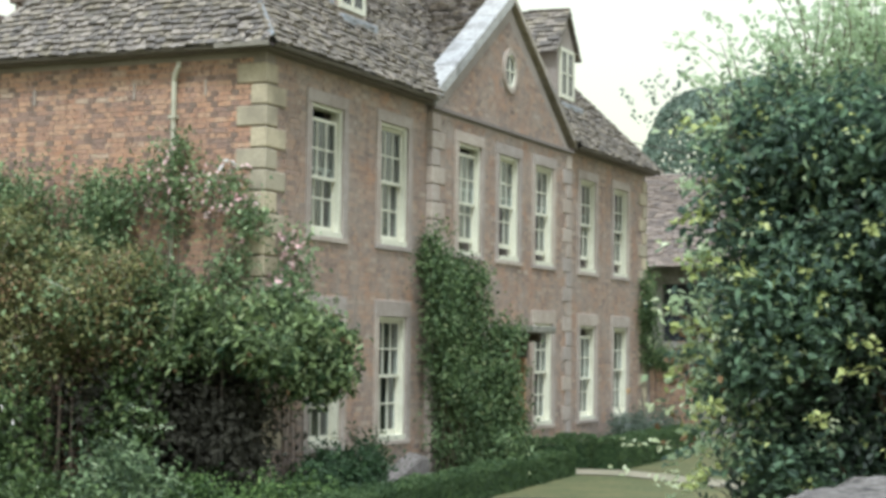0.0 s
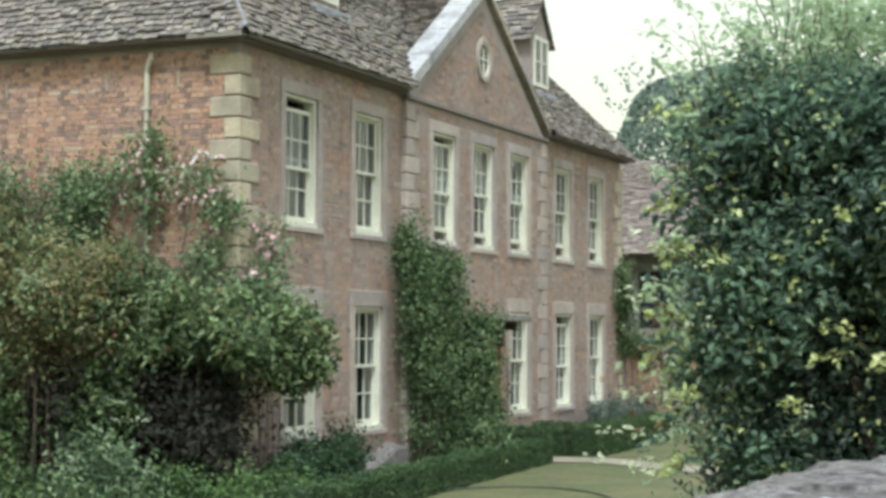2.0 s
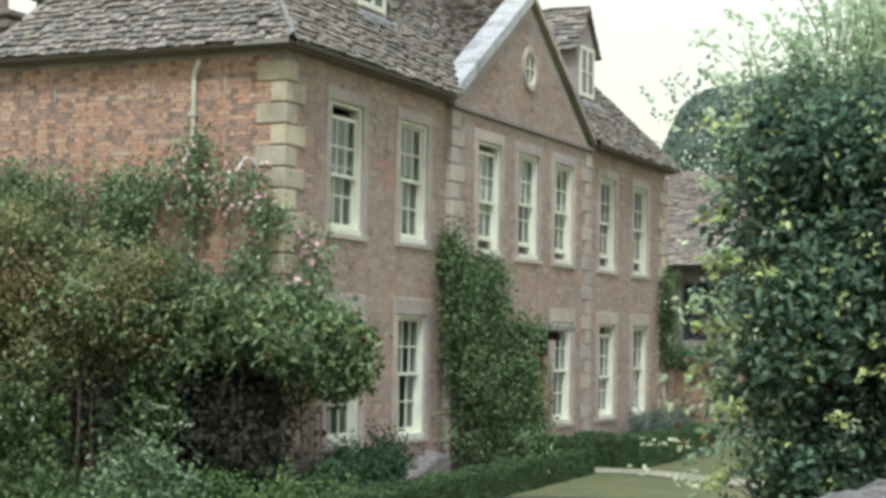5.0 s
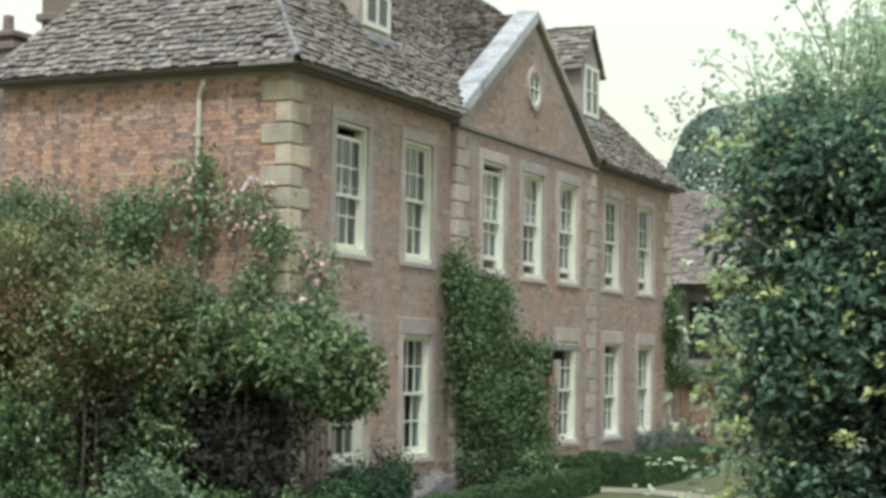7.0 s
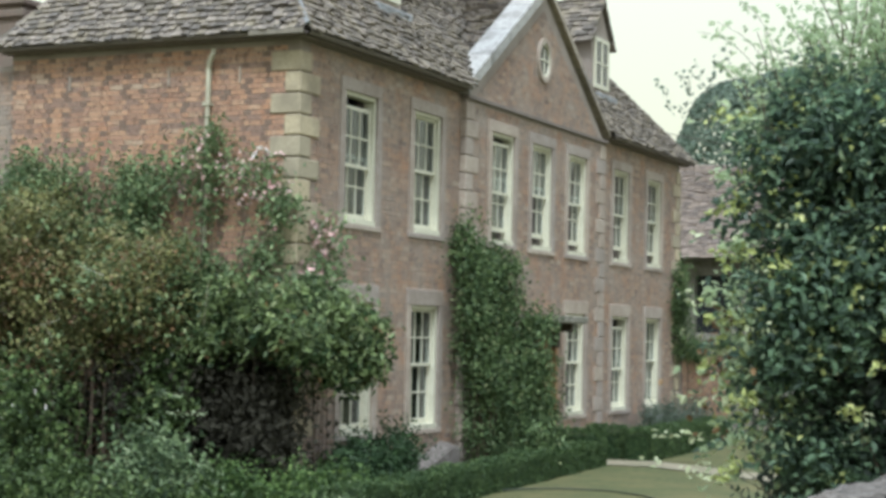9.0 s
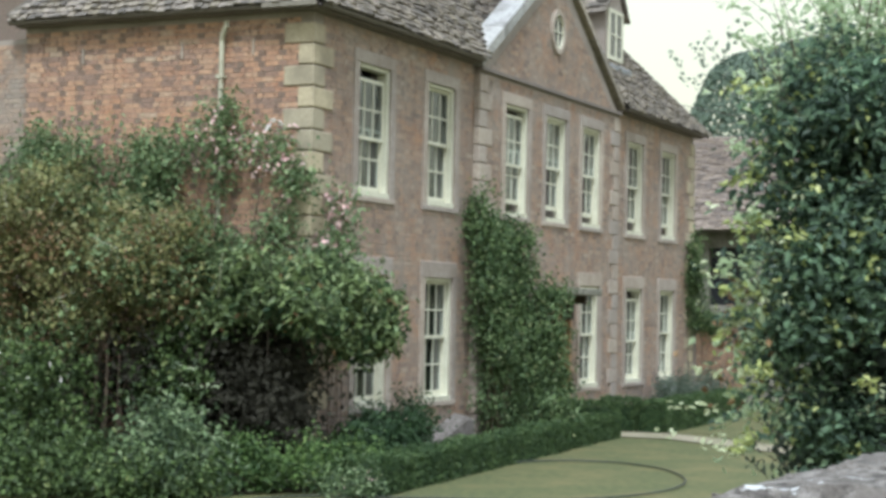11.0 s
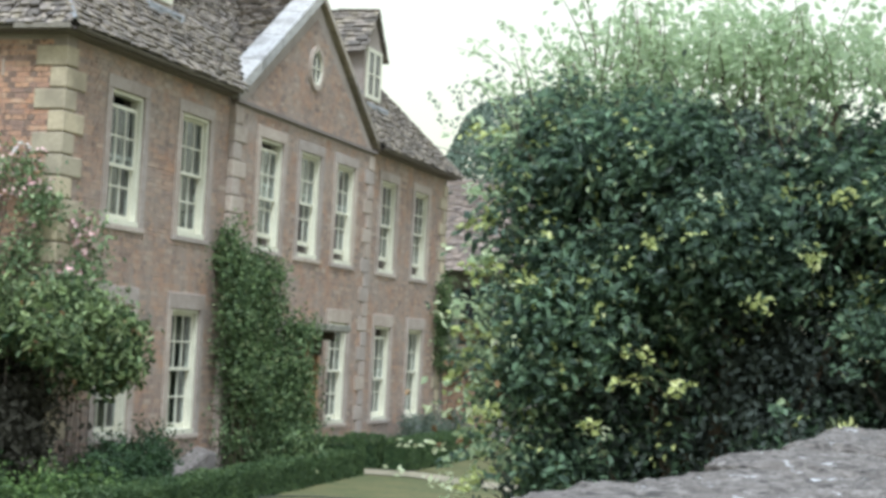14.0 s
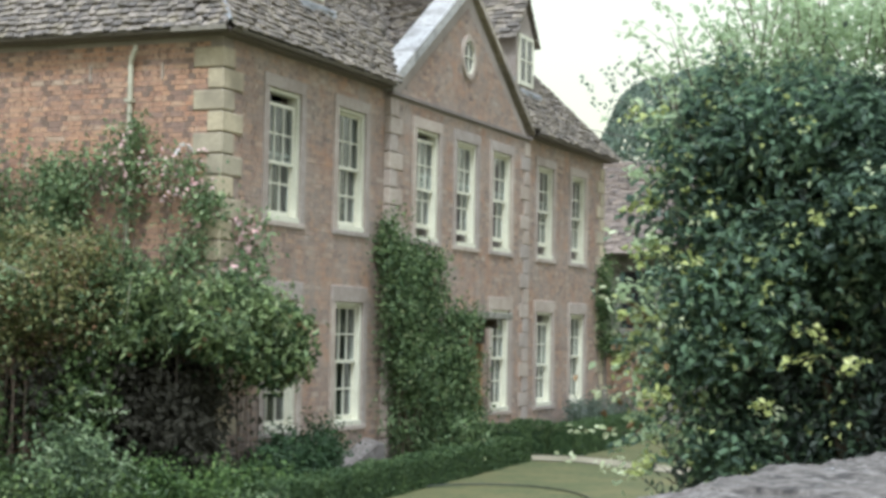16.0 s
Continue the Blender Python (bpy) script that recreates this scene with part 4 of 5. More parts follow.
stems((-4.0, 1.8, 0), COVER, cover, 0.01, seed=16, material=DARKWOOD)
leaves("foliage", COVER, 8000, 0.08, L_SHRUB, cover, 30, 0.5)
tufts = plant("perennial_tuft", "small tuft of pale green and pink perennials by the hedge end", "plant", 0)
stems((-2.0, -1.85, 0), [(-1.85, -1.95, 0.2, 0.2, 0.2, 0.15), (-2.2, -1.75, 0.2, 0.2, 0.2, 0.15)], tufts, 0.008, seed=9)
leaves("foliage", [(-1.9, -1.95, 0.2, 0.3, 0.2, 0.18), (-2.25, -1.8, 0.22, 0.35, 0.25, 0.2)], 900, 0.05, L_PALE, tufts, 27, 0.5)
blossoms("blossoms", [(-2.0, -1.95, 0.28, 0.3, 0.2, 0.14)], 6, 0.028, PETAL, tufts, 28)
pale = plant("pale_shrub", "low glaucous grey-green shrub in the bed", "shrub", 0)
stems((-2.7, 0.3, 0), PALE, pale, 0.014, seed=7, material=DARKWOOD)
leaves("crown", PALE, 4600, 0.1, L_PALE, pale, 15, 0.5, slim=0.7)
leaves("light_leaves", PALE, 420, 0.09, L_TOP, pale, 55, 0.05, 4, 1.0, slim=0.7)
LOW = [(-1.9, -0.6, 0.35, 0.45, 0.55, 0.35), (-1.5, -1.1, 0.3, 0.5, 0.4, 0.33), (-0.8, -1.15, 0.3, 0.5, 0.35, 0.3), (-2.1, -0.1, 0.35, 0.4, 0.5, 0.35), (-3.0, -0.1, 0.2, 0.4, 0.35, 0.22)]
low = plant("border_plant", "fresh green low plants at the bed's edge", "plant", 0)
stems((-1.8, -0.7, 0), LOW, low, 0.014, seed=6, material=DARKWOOD)
leaves("crown", LOW, 8000, 0.06, L_FRESH, low, 16, 0.5)
ROUND = [(1.5, -0.7, 0.55, 0.85, 0.45, 0.5), (0.4, -0.8, 0.5, 0.65, 0.45, 0.45)]
rnd = plant("round_bush", "dark rounded evergreen bush under the window", "shrub", 0)
stems((1.0, -0.75, 0), ROUND, rnd, 0.014, seed=8, material=DARKWOOD)
leaves("crown", ROUND, 9000, 0.065, L_DARK, rnd, 17, 0.4)
ROSE_S = [(-0.28, 0.5, 4.5, 0.2, 0.4, 0.35), (-0.28, 1.35, 4.75, 0.22, 0.5, 0.45), (-0.3, 2.4, 4.45, 0.3, 0.7, 0.45), (-0.3, 3.6, 4.4, 0.3, 0.9, 0.5), (-0.3, 4.7, 4.3, 0.3, 0.8, 0.5), (-0.25, 0.1, 4.25, 0.15, 0.2, 0.3), (-0.25, 2.7, 3.6, 0.25, 1.1, 0.5), (-0.25, 1.25, 4.1, 0.14, 0.2, 0.25), (-0.25, 0.85, 3.15, 0.2, 0.3, 0.2), (-0.22, 0.2, 4.0, 0.1, 0.13, 0.25), (-0.25, 1.4, 3.3, 0.2, 0.25, 0.4), (-0.25, 0.45, 3.4, 0.15, 0.22, 0.3), (-0.22, 0.12, 3.55, 0.1, 0.12, 0.3)]
rose = plant("climbing_rose", "climbing rose with pink blossoms on the side wall", "climbing plant", 0)
stems((-0.3, 1.2, 0), ROSE_S, rose, 0.02, seed=3)
leaves("crown", ROSE_S, 13500, 0.075, L_ROSE, rose, 18, 0.5)
blossoms("lilac_blossoms", [(-0.42, 0.37, 4.83, 0.06, 0.09, 0.06)], 5, 0.055, PETAL_W, rose, 25)
blossoms("blossoms", ROSE_S[:2] + ROSE_S[5:6] + ROSE_S[9:10] + ROSE_S[:1], 190, 0.034, PETAL, rose, 19)
ROSE_F = [(0.42, -0.2, 3.5, 0.16, 0.12, 0.4), (0.25, -0.2, 3.82, 0.26, 0.12, 0.13), (0.65, -0.25, 2.8, 0.32, 0.2, 0.4), (0.0, -0.28, 2.95, 0.32, 0.2, 0.3), (0.55, -0.22, 3.82, 0.2, 0.12, 0.16), (0.62, -0.22, 3.4, 0.2, 0.14, 0.28), (0.15, -0.25, 3.2, 0.3, 0.18, 0.22)]
rosef = plant("corner_rose", "pink climbing rose at the front corner quoins", "climbing plant", 0)
stems((0.1, -0.25, 0), ROSE_F, rosef, 0.009, seed=4)
leaves("crown", ROSE_F, 1900, 0.075, L_ROSE, rosef, 20, 0.6)
blossoms("blossoms", ROSE_F[:2] + ROSE_F[4:], 120, 0.05, PETAL, rosef, 21)
CLIMB = [(5.5, -0.28, 3.4, 0.5, 0.24, 0.5), (6.25, -0.3, 3.45, 0.6, 0.26, 0.45), (6.75, -0.3, 3.1, 0.4, 0.26, 0.5), (6.75, -0.28, 3.6, 0.42, 0.22, 0.36), (5.5, -0.22, 4.1, 0.25, 0.15, 0.32), (5.2, -0.26, 3.7, 0.3, 0.2, 0.3), (5.5, -0.3, 2.5, 0.55, 0.28, 0.7), (6.5, -0.34, 2.5, 0.6, 0.3, 0.7), (5.6, -0.34, 1.6, 0.55, 0.3, 0.7), (6.5, -0.36, 1.6, 0.6, 0.3, 0.7), (6.2, -0.4, 0.8, 0.8, 0.35, 0.6)]
clim = plant("wall_climber", "tall green climber against the centre bay", "climbing plant", 0)
stems((5.9, -0.3, 0), CLIMB, clim, 0.03, seed=5)
leaves("crown", CLIMB, 17000, 0.072, L_IVY, clim, 22, 0.4)
leaves("light_leaves", CLIMB, 1500, 0.07, L_ROSE, clim, 56, 0.05, 6, 1.4)
CLIMB2 = [(7.35, -0.68, 2.15, 0.38, 0.26, 0.6), (7.3, -0.68, 1.3, 0.45, 0.28, 0.6), (7.3, -0.8, 0.6, 0.75, 0.35, 0.45), (7.6, -0.66, 2.62, 0.3, 0.2, 0.14)]
clim2 = plant("door_climber", "leafy green climber beside the door hood", "climbing plant", 0)
stems((7.3, -0.7, 0), CLIMB2, clim2, 0.03, seed=6)
leaves("crown", CLIMB2, 9500, 0.078, L_IVY, clim2, 23, 0.4)
leaves("light_leaves", CLIMB2, 700, 0.07, L_ROSE, clim2, 57, 0.05, 6, 1.4)
CLIMB3 = [(17.95, -0.15, 3.6, 0.2, 0.13, 0.6), (18.0, -0.15, 2.75, 0.24, 0.14, 0.65), (18.5, -0.2, 2.2, 0.45, 0.16, 0.14), (19.3, -0.15, 2.1, 0.5, 0.15, 0.12)]
clim3 = plant("end_climber", "dark climber on the end corner of the house", "climbing plant", 0)
stems((17.9, -0.12, 0), CLIMB3, clim3, 0.014, seed=9, material=DARKWOOD)
leaves("crown", CLIMB3, 4200, 0.08, L_IVY, clim3, 24, 0.4)


def box_hedge(a, b, width, height, count, seed):
    """A clipped hedge: a dense core and a skin of small leaves."""
    h = plant("box_hedge", "low clipped box hedge along the lawn", "hedge", 0, "box hedges")
    a, b = Vector(a), Vector(b)
    d = (b - a).normalized()
    s = Vector((-d.y, d.x, 0))
    rng = np.random.default_rng(seed)
    L = (b - a).length
    n = max(int(L / 0.25), 2)
    bm = bmesh.new()
    prof = [(-0.5, 0.0), (-0.5, 0.7), (-0.38, 0.93), (0.0, 0.97), (0.38, 0.93), (0.5, 0.7), (0.5, 0.0)]
    rings = []
    for i in range(n + 1):
        q = a + d * (L * i / n)
        k = 0.9 + 0.05 * math.sin(i * 0.9) + rng.uniform(-0.04, 0.04)
        rings.append([bm.verts.new(q + s * (u * (width - 0.08) * k) + Vector((0, 0, w * (height - 0.04) * k))) for u, w in prof])
    for p0, p1 in zip(rings, rings[1:]):
        for k in range(6):
            bm.faces.new((p0[k], p1[k], p1[k + 1], p0[k + 1]))
    bm.faces.new(rings[0])
    bm.faces.new(rings[-1][::-1])
    bmesh.ops.recalc_face_normals(bm, faces=bm.faces)
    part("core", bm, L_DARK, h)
    t = rng.random(count) * L
    e = rng.random(count)
    u, w, nu, nw = np.empty(count), np.empty(count), np.zeros(count), np.zeros(count)
    top = e < 0.45
    u[top], w[top], nw[top] = rng.uniform(-0.5, 0.5, top.sum()), 1.0 - 0.12 * rng.random(top.sum()) ** 2, 1
    side = ~top
    sg = np.where(rng.random(side.sum()) < 0.6, -1, 1)
    u[side], w[side], nu[side] = 0.5 * sg, rng.random(side.sum()), sg
    w -= np.where(top, 0.22 * (np.abs(u) * 2) ** 4, 0)
    k = 1 + 0.05 * np.sin(t * 3.5) + rng.normal(size=count) * 0.025
    cap = rng.random(count) < min(0.5, width / L)
    t[cap] = np.where(rng.random(cap.sum()) < 0.6, 0.0, L)
    u[cap], w[cap] = rng.uniform(-0.5, 0.5, cap.sum()), rng.random(cap.sum())
    at = np.array(a)[None] + np.array(d)[None] * t[:, None] + np.array(s)[None] * (u * width * k)[:, None] + np.array([[0, 0, 1.0]]) * (w * height * k)[:, None]
    nrm = unit(np.array(s)[None] * nu[:, None] + np.array([[0, 0, 1.0]]) * nw[:, None] + rng.normal(size=(count, 3)) * 0.6)
    v, f = leaf_shape(at, nrm, rng.normal(size=(count, 3)), 0.05, rng)
    tagged(from_lists("leaf_skin", v.tolist(), f.tolist(), L_BOX, h), kind="stuff")


box_hedge((-1.7, -1.78, 0), (9.9, -0.87, 0), 0.55, 0.47, 26000, 31)
box_hedge((9.75, -1.15, 0), (9.75, -0.25, 0), 0.5, 0.66, 4000, 32)
box_hedge((11.5, -1.25, 0), (18.6, -0.95, 0), 0.6, 0.62, 15000, 33)
box_hedge((11.75, -0.9, 0), (11.75, -0.2, 0), 0.5, 0.66, 3000, 34)

LAV = [(14.6, -0.5, 0.5, 0.5, 0.3, 0.35), (15.6, -0.5, 0.55, 0.6, 0.3, 0.35), (16.7, -0.5, 0.6, 0.6, 0.3, 0.38), (17.8, -0.55, 0.6, 0.6, 0.3, 0.36)]
lav = plant("lavender", "grey-green lavender bushes behind the far hedge", "plant", 0)
stems((16.2, -0.5, 0), LAV, lav, 0.012, seed=14)
leaves("foliage", LAV, 5000, 0.06, L_LAV, lav, 26, 0.5, lift=0.1)

# stone block at the foot of the bay
bm = bmesh.new()
pr = [(3.5, 0.0), (5.05, 0.0), (5.05, 0.56), (4.75, 0.6), (3.55, 0.26)]
r0 = [bm.verts.new((x, -0.34, z)) for x, z in pr]
r1 = [bm.verts.new((x, -0.07, z + 0.08)) for x, z in pr]
bm.faces.new(r0)
bm.faces.new(r1[::-1])
for k in range(5):
    bm.faces.new((r0[k], r1[k], r1[(k + 1) % 5], r0[(k + 1) % 5]))
bmesh.ops.recalc_face_normals(bm, faces=bm.faces)
bmesh.ops.bevel(bm, geom=bm.edges[:], offset=0.03, segments=1, affect="EDGES")
tagged(part("stone_block", bm, RUBBLE_PALE), "rough grey sloping stone block against the house foot", "stone")

# hose on the lawn
lay = [Vector((x, y, 0.03)) for x, y in ((3.54, -1.55), (4.2, -1.9), (4.56, -2.4), (4.57, -3.1), (3.9, -3.95), (2.65, -4.65), (1.35, -4.9), (0.25, -4.75), (-0.64, -4.3), (-1.2, -3.8), (-1.5, -2.9), (-1.9, -2.1), (-2.3, -1.3), (-3.0, -0.9))]
hp = []
for i in range(len(lay) - 1):
    p0, p1, p2, p3 = lay[max(i - 1, 0)], lay[i], lay[i + 1], lay[min(i + 2, len(lay) - 1)]
    for k in range(6):
        u = k / 6
        hp.append(0.5 * (2 * p1 + (p2 - p0) * u + (2 * p0 - 5 * p1 + 4 * p2 - p3) * u * u + (3 * p1 - p0 - 3 * p2 + p3) * u ** 3))
tagged(tube("garden_hose", hp, 0.013, HOSE), "dark garden hose lying in a loop on the lawn", "hose")

# ---- tree inside the garden wall ----
TREE = [(-13.2, -10.15, 2.7, 0.6, 0.48, 0.8), (-13.1, -10.2, 3.3, 0.5, 0.36, 0.45), (-13.0, -10.9, 2.65, 0.7, 0.55, 0.9), (-13.0, -11.35, 3.3, 0.55, 0.5, 0.5),
        (-13.1, -11.8, 2.75, 0.7, 0.6, 0.95), (-13.2, -10.25, 1.75, 0.6, 0.5, 0.7), (-13.0, -11.0, 1.6, 0.6, 0.6, 0.7)]
tree = plant("garden_tree", "dense glossy dark green tree with yellow young leaves", "tree", 0)
tube("trunk", [(-13.0, -10.9, 0), (-13.05, -10.85, 0.7), (-13.0, -10.8, 1.4), (-13.0, -10.85, 2.2), (-13.05, -10.9, 3.0)], 0.09, BARK, tree, 0.3)
for i, (x, y, z, rx, ry, rz) in enumerate(TREE):
    tube("limb", [(-13.02, -10.85, 0.9 + 0.12 * i), ((x - 13.02) / 2, (y - 10.85) / 2, z - 0.3), (x, y, z + rz * 0.6)], 0.035, BARK, tree, 0.3)
CROWN = tiers(92, (-13.5, -12.7), (-12.6, -10.06), (1.5, 3.44), (0.15, 0.26), 0.6, 103, lambda y, z: z > 2.75 or (y > -10.6 and math.sin(9 * y + 3 * z) * math.sin(8 * z) > (-0.1 if z < 2.4 else -0.45))
              or (abs(z - 2.62 - 0.05 * math.sin(6 * y)) < 0.07 and y < -10.6) or (abs(z - 2.36) < 0.05 and -11.3 < y < -10.75) or (abs(z - 2.02) < 0.04 and y < -10.9)) + [(-13.15, -10.2, 1.9, 0.3, 0.24, 0.4), (-13.1, -10.55, 1.6, 0.3, 0.35, 0.25), (-13.15, -10.08, 2.45, 0.3, 0.25, 0.45), (-13.15, -10.02, 3.1, 0.3, 0.22, 0.4), (-13.15, -10.06, 3.4, 0.25, 0.2, 0.22)]
leaves("crown", CROWN, 80000, 0.052, L_TREE, tree, 41, 0.35, 12, 1.3, lift=0.8, slim=0.85)
# dense inner leaves; the shade within the crown is put into their grey tone
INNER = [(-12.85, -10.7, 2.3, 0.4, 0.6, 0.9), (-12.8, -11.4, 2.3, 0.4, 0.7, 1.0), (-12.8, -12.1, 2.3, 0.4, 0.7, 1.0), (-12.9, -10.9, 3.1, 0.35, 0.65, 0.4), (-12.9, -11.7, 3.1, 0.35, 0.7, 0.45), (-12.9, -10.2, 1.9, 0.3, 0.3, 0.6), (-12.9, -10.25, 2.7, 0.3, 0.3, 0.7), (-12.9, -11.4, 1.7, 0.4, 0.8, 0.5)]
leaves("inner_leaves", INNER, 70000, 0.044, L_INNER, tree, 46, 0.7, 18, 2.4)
# crown top in the brighter tone that carries the sunlight and haze
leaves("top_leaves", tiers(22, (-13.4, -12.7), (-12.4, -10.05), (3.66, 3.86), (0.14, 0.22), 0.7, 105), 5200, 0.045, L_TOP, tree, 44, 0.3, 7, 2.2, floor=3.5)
FACE = [(x - 0.07, y, z + 0.03, rx * 1.12, ry * 1.1, rz * 1.15) for x, y, z, rx, ry, rz in CROWN if z < 3.25 and x < -12.95]
leaves("young_leaves", FACE, 1900, 0.035, L_YELLOW, tree, 42, 0.03, 5, 0.8, lift=0.8)
leaves("cream_leaves", FACE, 800, 0.03, L_CREAM, tree, 50, 0.02, 4, 0.8, lift=0.8)
leaves("edge_leaves", [(-13.3, -9.82, 2.45, 0.3, 0.16, 0.45), (-13.3, -9.82, 2.15, 0.3, 0.18, 0.3)], 260, 0.04, L_YELLOW, tree, 45, 0.6, 4, 1.0)
leaves("edge_light_leaves", [(-13.3, -9.84, 2.5, 0.3, 0.17, 0.55), (-13.3, -9.84, 2.1, 0.3, 0.18, 0.35), (-13.45, -10.0, 2.4, 0.15, 0.15, 0.6)], 330, 0.044, L_TOP, tree, 49, 0.6, 5, 1.2)
leaves("edge_green_leaves", [(-13.2, -9.85, 2.5, 0.3, 0.16, 0.55), (-13.3, -9.85, 2.1, 0.3, 0.15, 0.35)], 300, 0.046, L_TREE, tree, 48, 0.6, 5, 1.2)
leaves("russet_leaves", [(-13.3, -9.78, 2.25, 0.25, 0.14, 0.25)], 60, 0.042, L_RUSSET, tree, 47, 0.6, 3, 1.4)


def shoots(lobes, count, length, seed, size, material, parent, name):
    """Thin upright shoots with leaves along them, standing out of the crown."""
    rng = np.random.default_rng(seed)
    c, d = shell_points(lobes, count, rng, 0.1)
    at, nrm, ax = [], [], []
    for q, o in zip(c, d):
        if o[2] < 0.1:
            continue
        way = unit((o * 0.5 + np.array([0, 0, 1.0]) + rng.normal(size=3) * 0.25)[None])[0]
        ln = length * rng.uniform(0.4, 1.2)
        tube("twig", [q, q + way * ln * 0.5, q + way * ln + np.array([0.02, 0.02, 0])], 0.004, BARK, parent, 0.4)
        for k in range(int(ln / size * 2.4)):
            p = q + way * ln * rng.random() + rng.normal(size=3) * size * 0.45
            at.append(p)
            nrm.append(rng.normal(size=3) + np.array([0, 0, 0.4]))
            ax.append(way * 0.6 + rng.normal(size=3))
    v, f = leaf_shape(np.array(at), unit(np.array(nrm)), np.array(ax), size, rng)
    tagged(from_lists(name, v.tolist(), f.tolist(), material, parent), kind="stuff")


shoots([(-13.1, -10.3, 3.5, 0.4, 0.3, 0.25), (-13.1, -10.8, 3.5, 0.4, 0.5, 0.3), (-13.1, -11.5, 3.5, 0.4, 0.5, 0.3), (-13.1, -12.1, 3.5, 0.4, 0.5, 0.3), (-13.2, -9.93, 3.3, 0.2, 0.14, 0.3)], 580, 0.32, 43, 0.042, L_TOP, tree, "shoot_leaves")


def spray(y0, z0, y1, z1, count, seed, material=L_CREAM):
    """A bare arching twig with small pale leaves in pairs along its outer half."""
    rng = np.random.default_rng(seed)
    a, b = np.array((-13.45, y0, z0)), np.array((-13.65, y1, z1))
    bow = lambda u: a + (b - a) * u + np.array((0, 0, 0.06 * math.sin(math.pi * u)))
    tube("spray_stem", [bow(u / 6) for u in range(7)], 0.0018, BARK, tree, 0.5)
    u = np.repeat(rng.uniform(0.35, 1.0, count // 3), 2)
    at = np.array([bow(q) for q in u]) + rng.normal(size=(len(u), 3)) * 0.018
    v, f = leaf_shape(at, unit(rng.normal(size=at.shape) * 0.6 + np.array((-0.4, 0, 0.8))), rng.normal(size=at.shape) + np.array((0, 0.8, 0)), 0.041, rng)
    tagged(from_lists("spray_leaves", v.tolist(), f.tolist(), material, tree), kind="stuff")


for k, (y0, z0, y1, z1, n) in enumerate(((-10.0, 1.7, -9.49, 1.83, 20), (-10.0, 1.82, -9.52, 1.95, 22), (-9.95, 1.6, -9.7, 1.78, 26), (-9.95, 2.15, -9.64, 2.4, 24), (-9.95, 2.3, -9.66, 2.55, 22), (-10.0, 2.6, -9.7, 2.86, 20), (-10.0, 2.0, -9.62, 2.12, 22))):
    spray(y0, z0, y1, z1, n, 60 + k)
# wispy sprays standing out of the crown's upper shoulder, and leafy sprays over the hollows
rng = random.Random(91)
for k in range(7):
    y0, z0 = rng.uniform(-10.1, -9.95), rng.uniform(3.1, 3.6)
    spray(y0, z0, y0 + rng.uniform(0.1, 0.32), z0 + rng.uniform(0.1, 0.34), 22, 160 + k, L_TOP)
for k in range(16):
    y0, z0 = rng.uniform(-10.05, -9.92), 1.75 + 0.1 * k + rng.uniform(-0.05, 0.05)
    spray(y0, z0, y0 + rng.uniform(0.12, 0.3), z0 + rng.uniform(-0.02, 0.1), 40, 300 + k, (L_YELLOW, L_TOP, L_TREE)[k % 3])
for k in range(30):
    y0, z0 = rng.uniform(-11.7, -10.2), rng.uniform(1.85, 3.2)
    spray(y0, z0, y0 + rng.uniform(-0.25, 0.25), z0 + rng.uniform(0.02, 0.18), 30, 200 + k, L_YELLOW if k % 3 == 0 else L_TREE)

# ---- garden wall beside the camera ----
gw = tagged(new("garden_wall"), "rough rubble stone garden wall with lichen on its top", "wall")
bm = bmesh.new()
wx0, wx1 = -30.0, 10.0
wv = []
for x in (wx0, wx1):
    yf = garden_wall_y(x)
    wv.append([bm.verts.new((x, yf - (0.04 if k in (0, 3) else 0.46), z)) for k, z in ((0, 0.0), (1, 0.0), (2, 2.1), (3, 2.1))])
for k in range(4):
    bm.faces.new((wv[0][k], wv[0][(k + 1) % 4], wv[1][(k + 1) % 4], wv[1][k]))
bm.faces.new(wv[0])
bm.faces.new(wv[1][::-1])
bmesh.ops.recalc_face_normals(bm, faces=bm.faces)
part("masonry", bm, RUBBLE, gw)
rng = random.Random(8)
x = -21.9
while x < -8:
    w = rng.uniform(0.3, 0.75)
    yf = garden_wall_y(x + w / 2)
    bm = bmesh.new()
    bmesh.ops.create_grid(bm, x_segments=max(int(w / 0.022), 4), y_segments=22, size=0.5)
    base_h = 2.2 + rng.uniform(-0.006, 0.006) + (0.018 if -17.6 < x < -16.4 else 0)
    tx, ty = rng.uniform(-0.012, 0.012), rng.uniform(-0.012, 0.012)
    for v in bm.verts:
        u, q = v.co.x, v.co.y
        edge = min(0.5 - abs(u), 0.5 - abs(q)) * 2
        px, py = x + w * (u + 0.5) * 0.98, yf - 0.25 + q * 0.5 + (u * w) * -0.085
        nz = noise.noise(Vector((px * 3, py * 3, 0.3))) * 0.008 + noise.noise(Vector((px * 11, py * 11, 2.3))) * 0.009 + noise.noise(Vector((px * 30, py * 30, 4))) * 0.007
        v.co = (px, py + noise.noise(Vector((px * 6, 0, q * 3))) * 0.03, base_h + u * tx + q * ty + nz - 0.014 * max(0, 1 - edge * 7) ** 2)
    ext = bmesh.ops.extrude_edge_only(bm, edges=[e for e in bm.edges if e.is_boundary])
    for v in ext["geom"]:
        if isinstance(v, bmesh.types.BMVert):
            v.co.z = 2.05
    part("coping_stone", bm, RUBBLE, gw)
    x += w

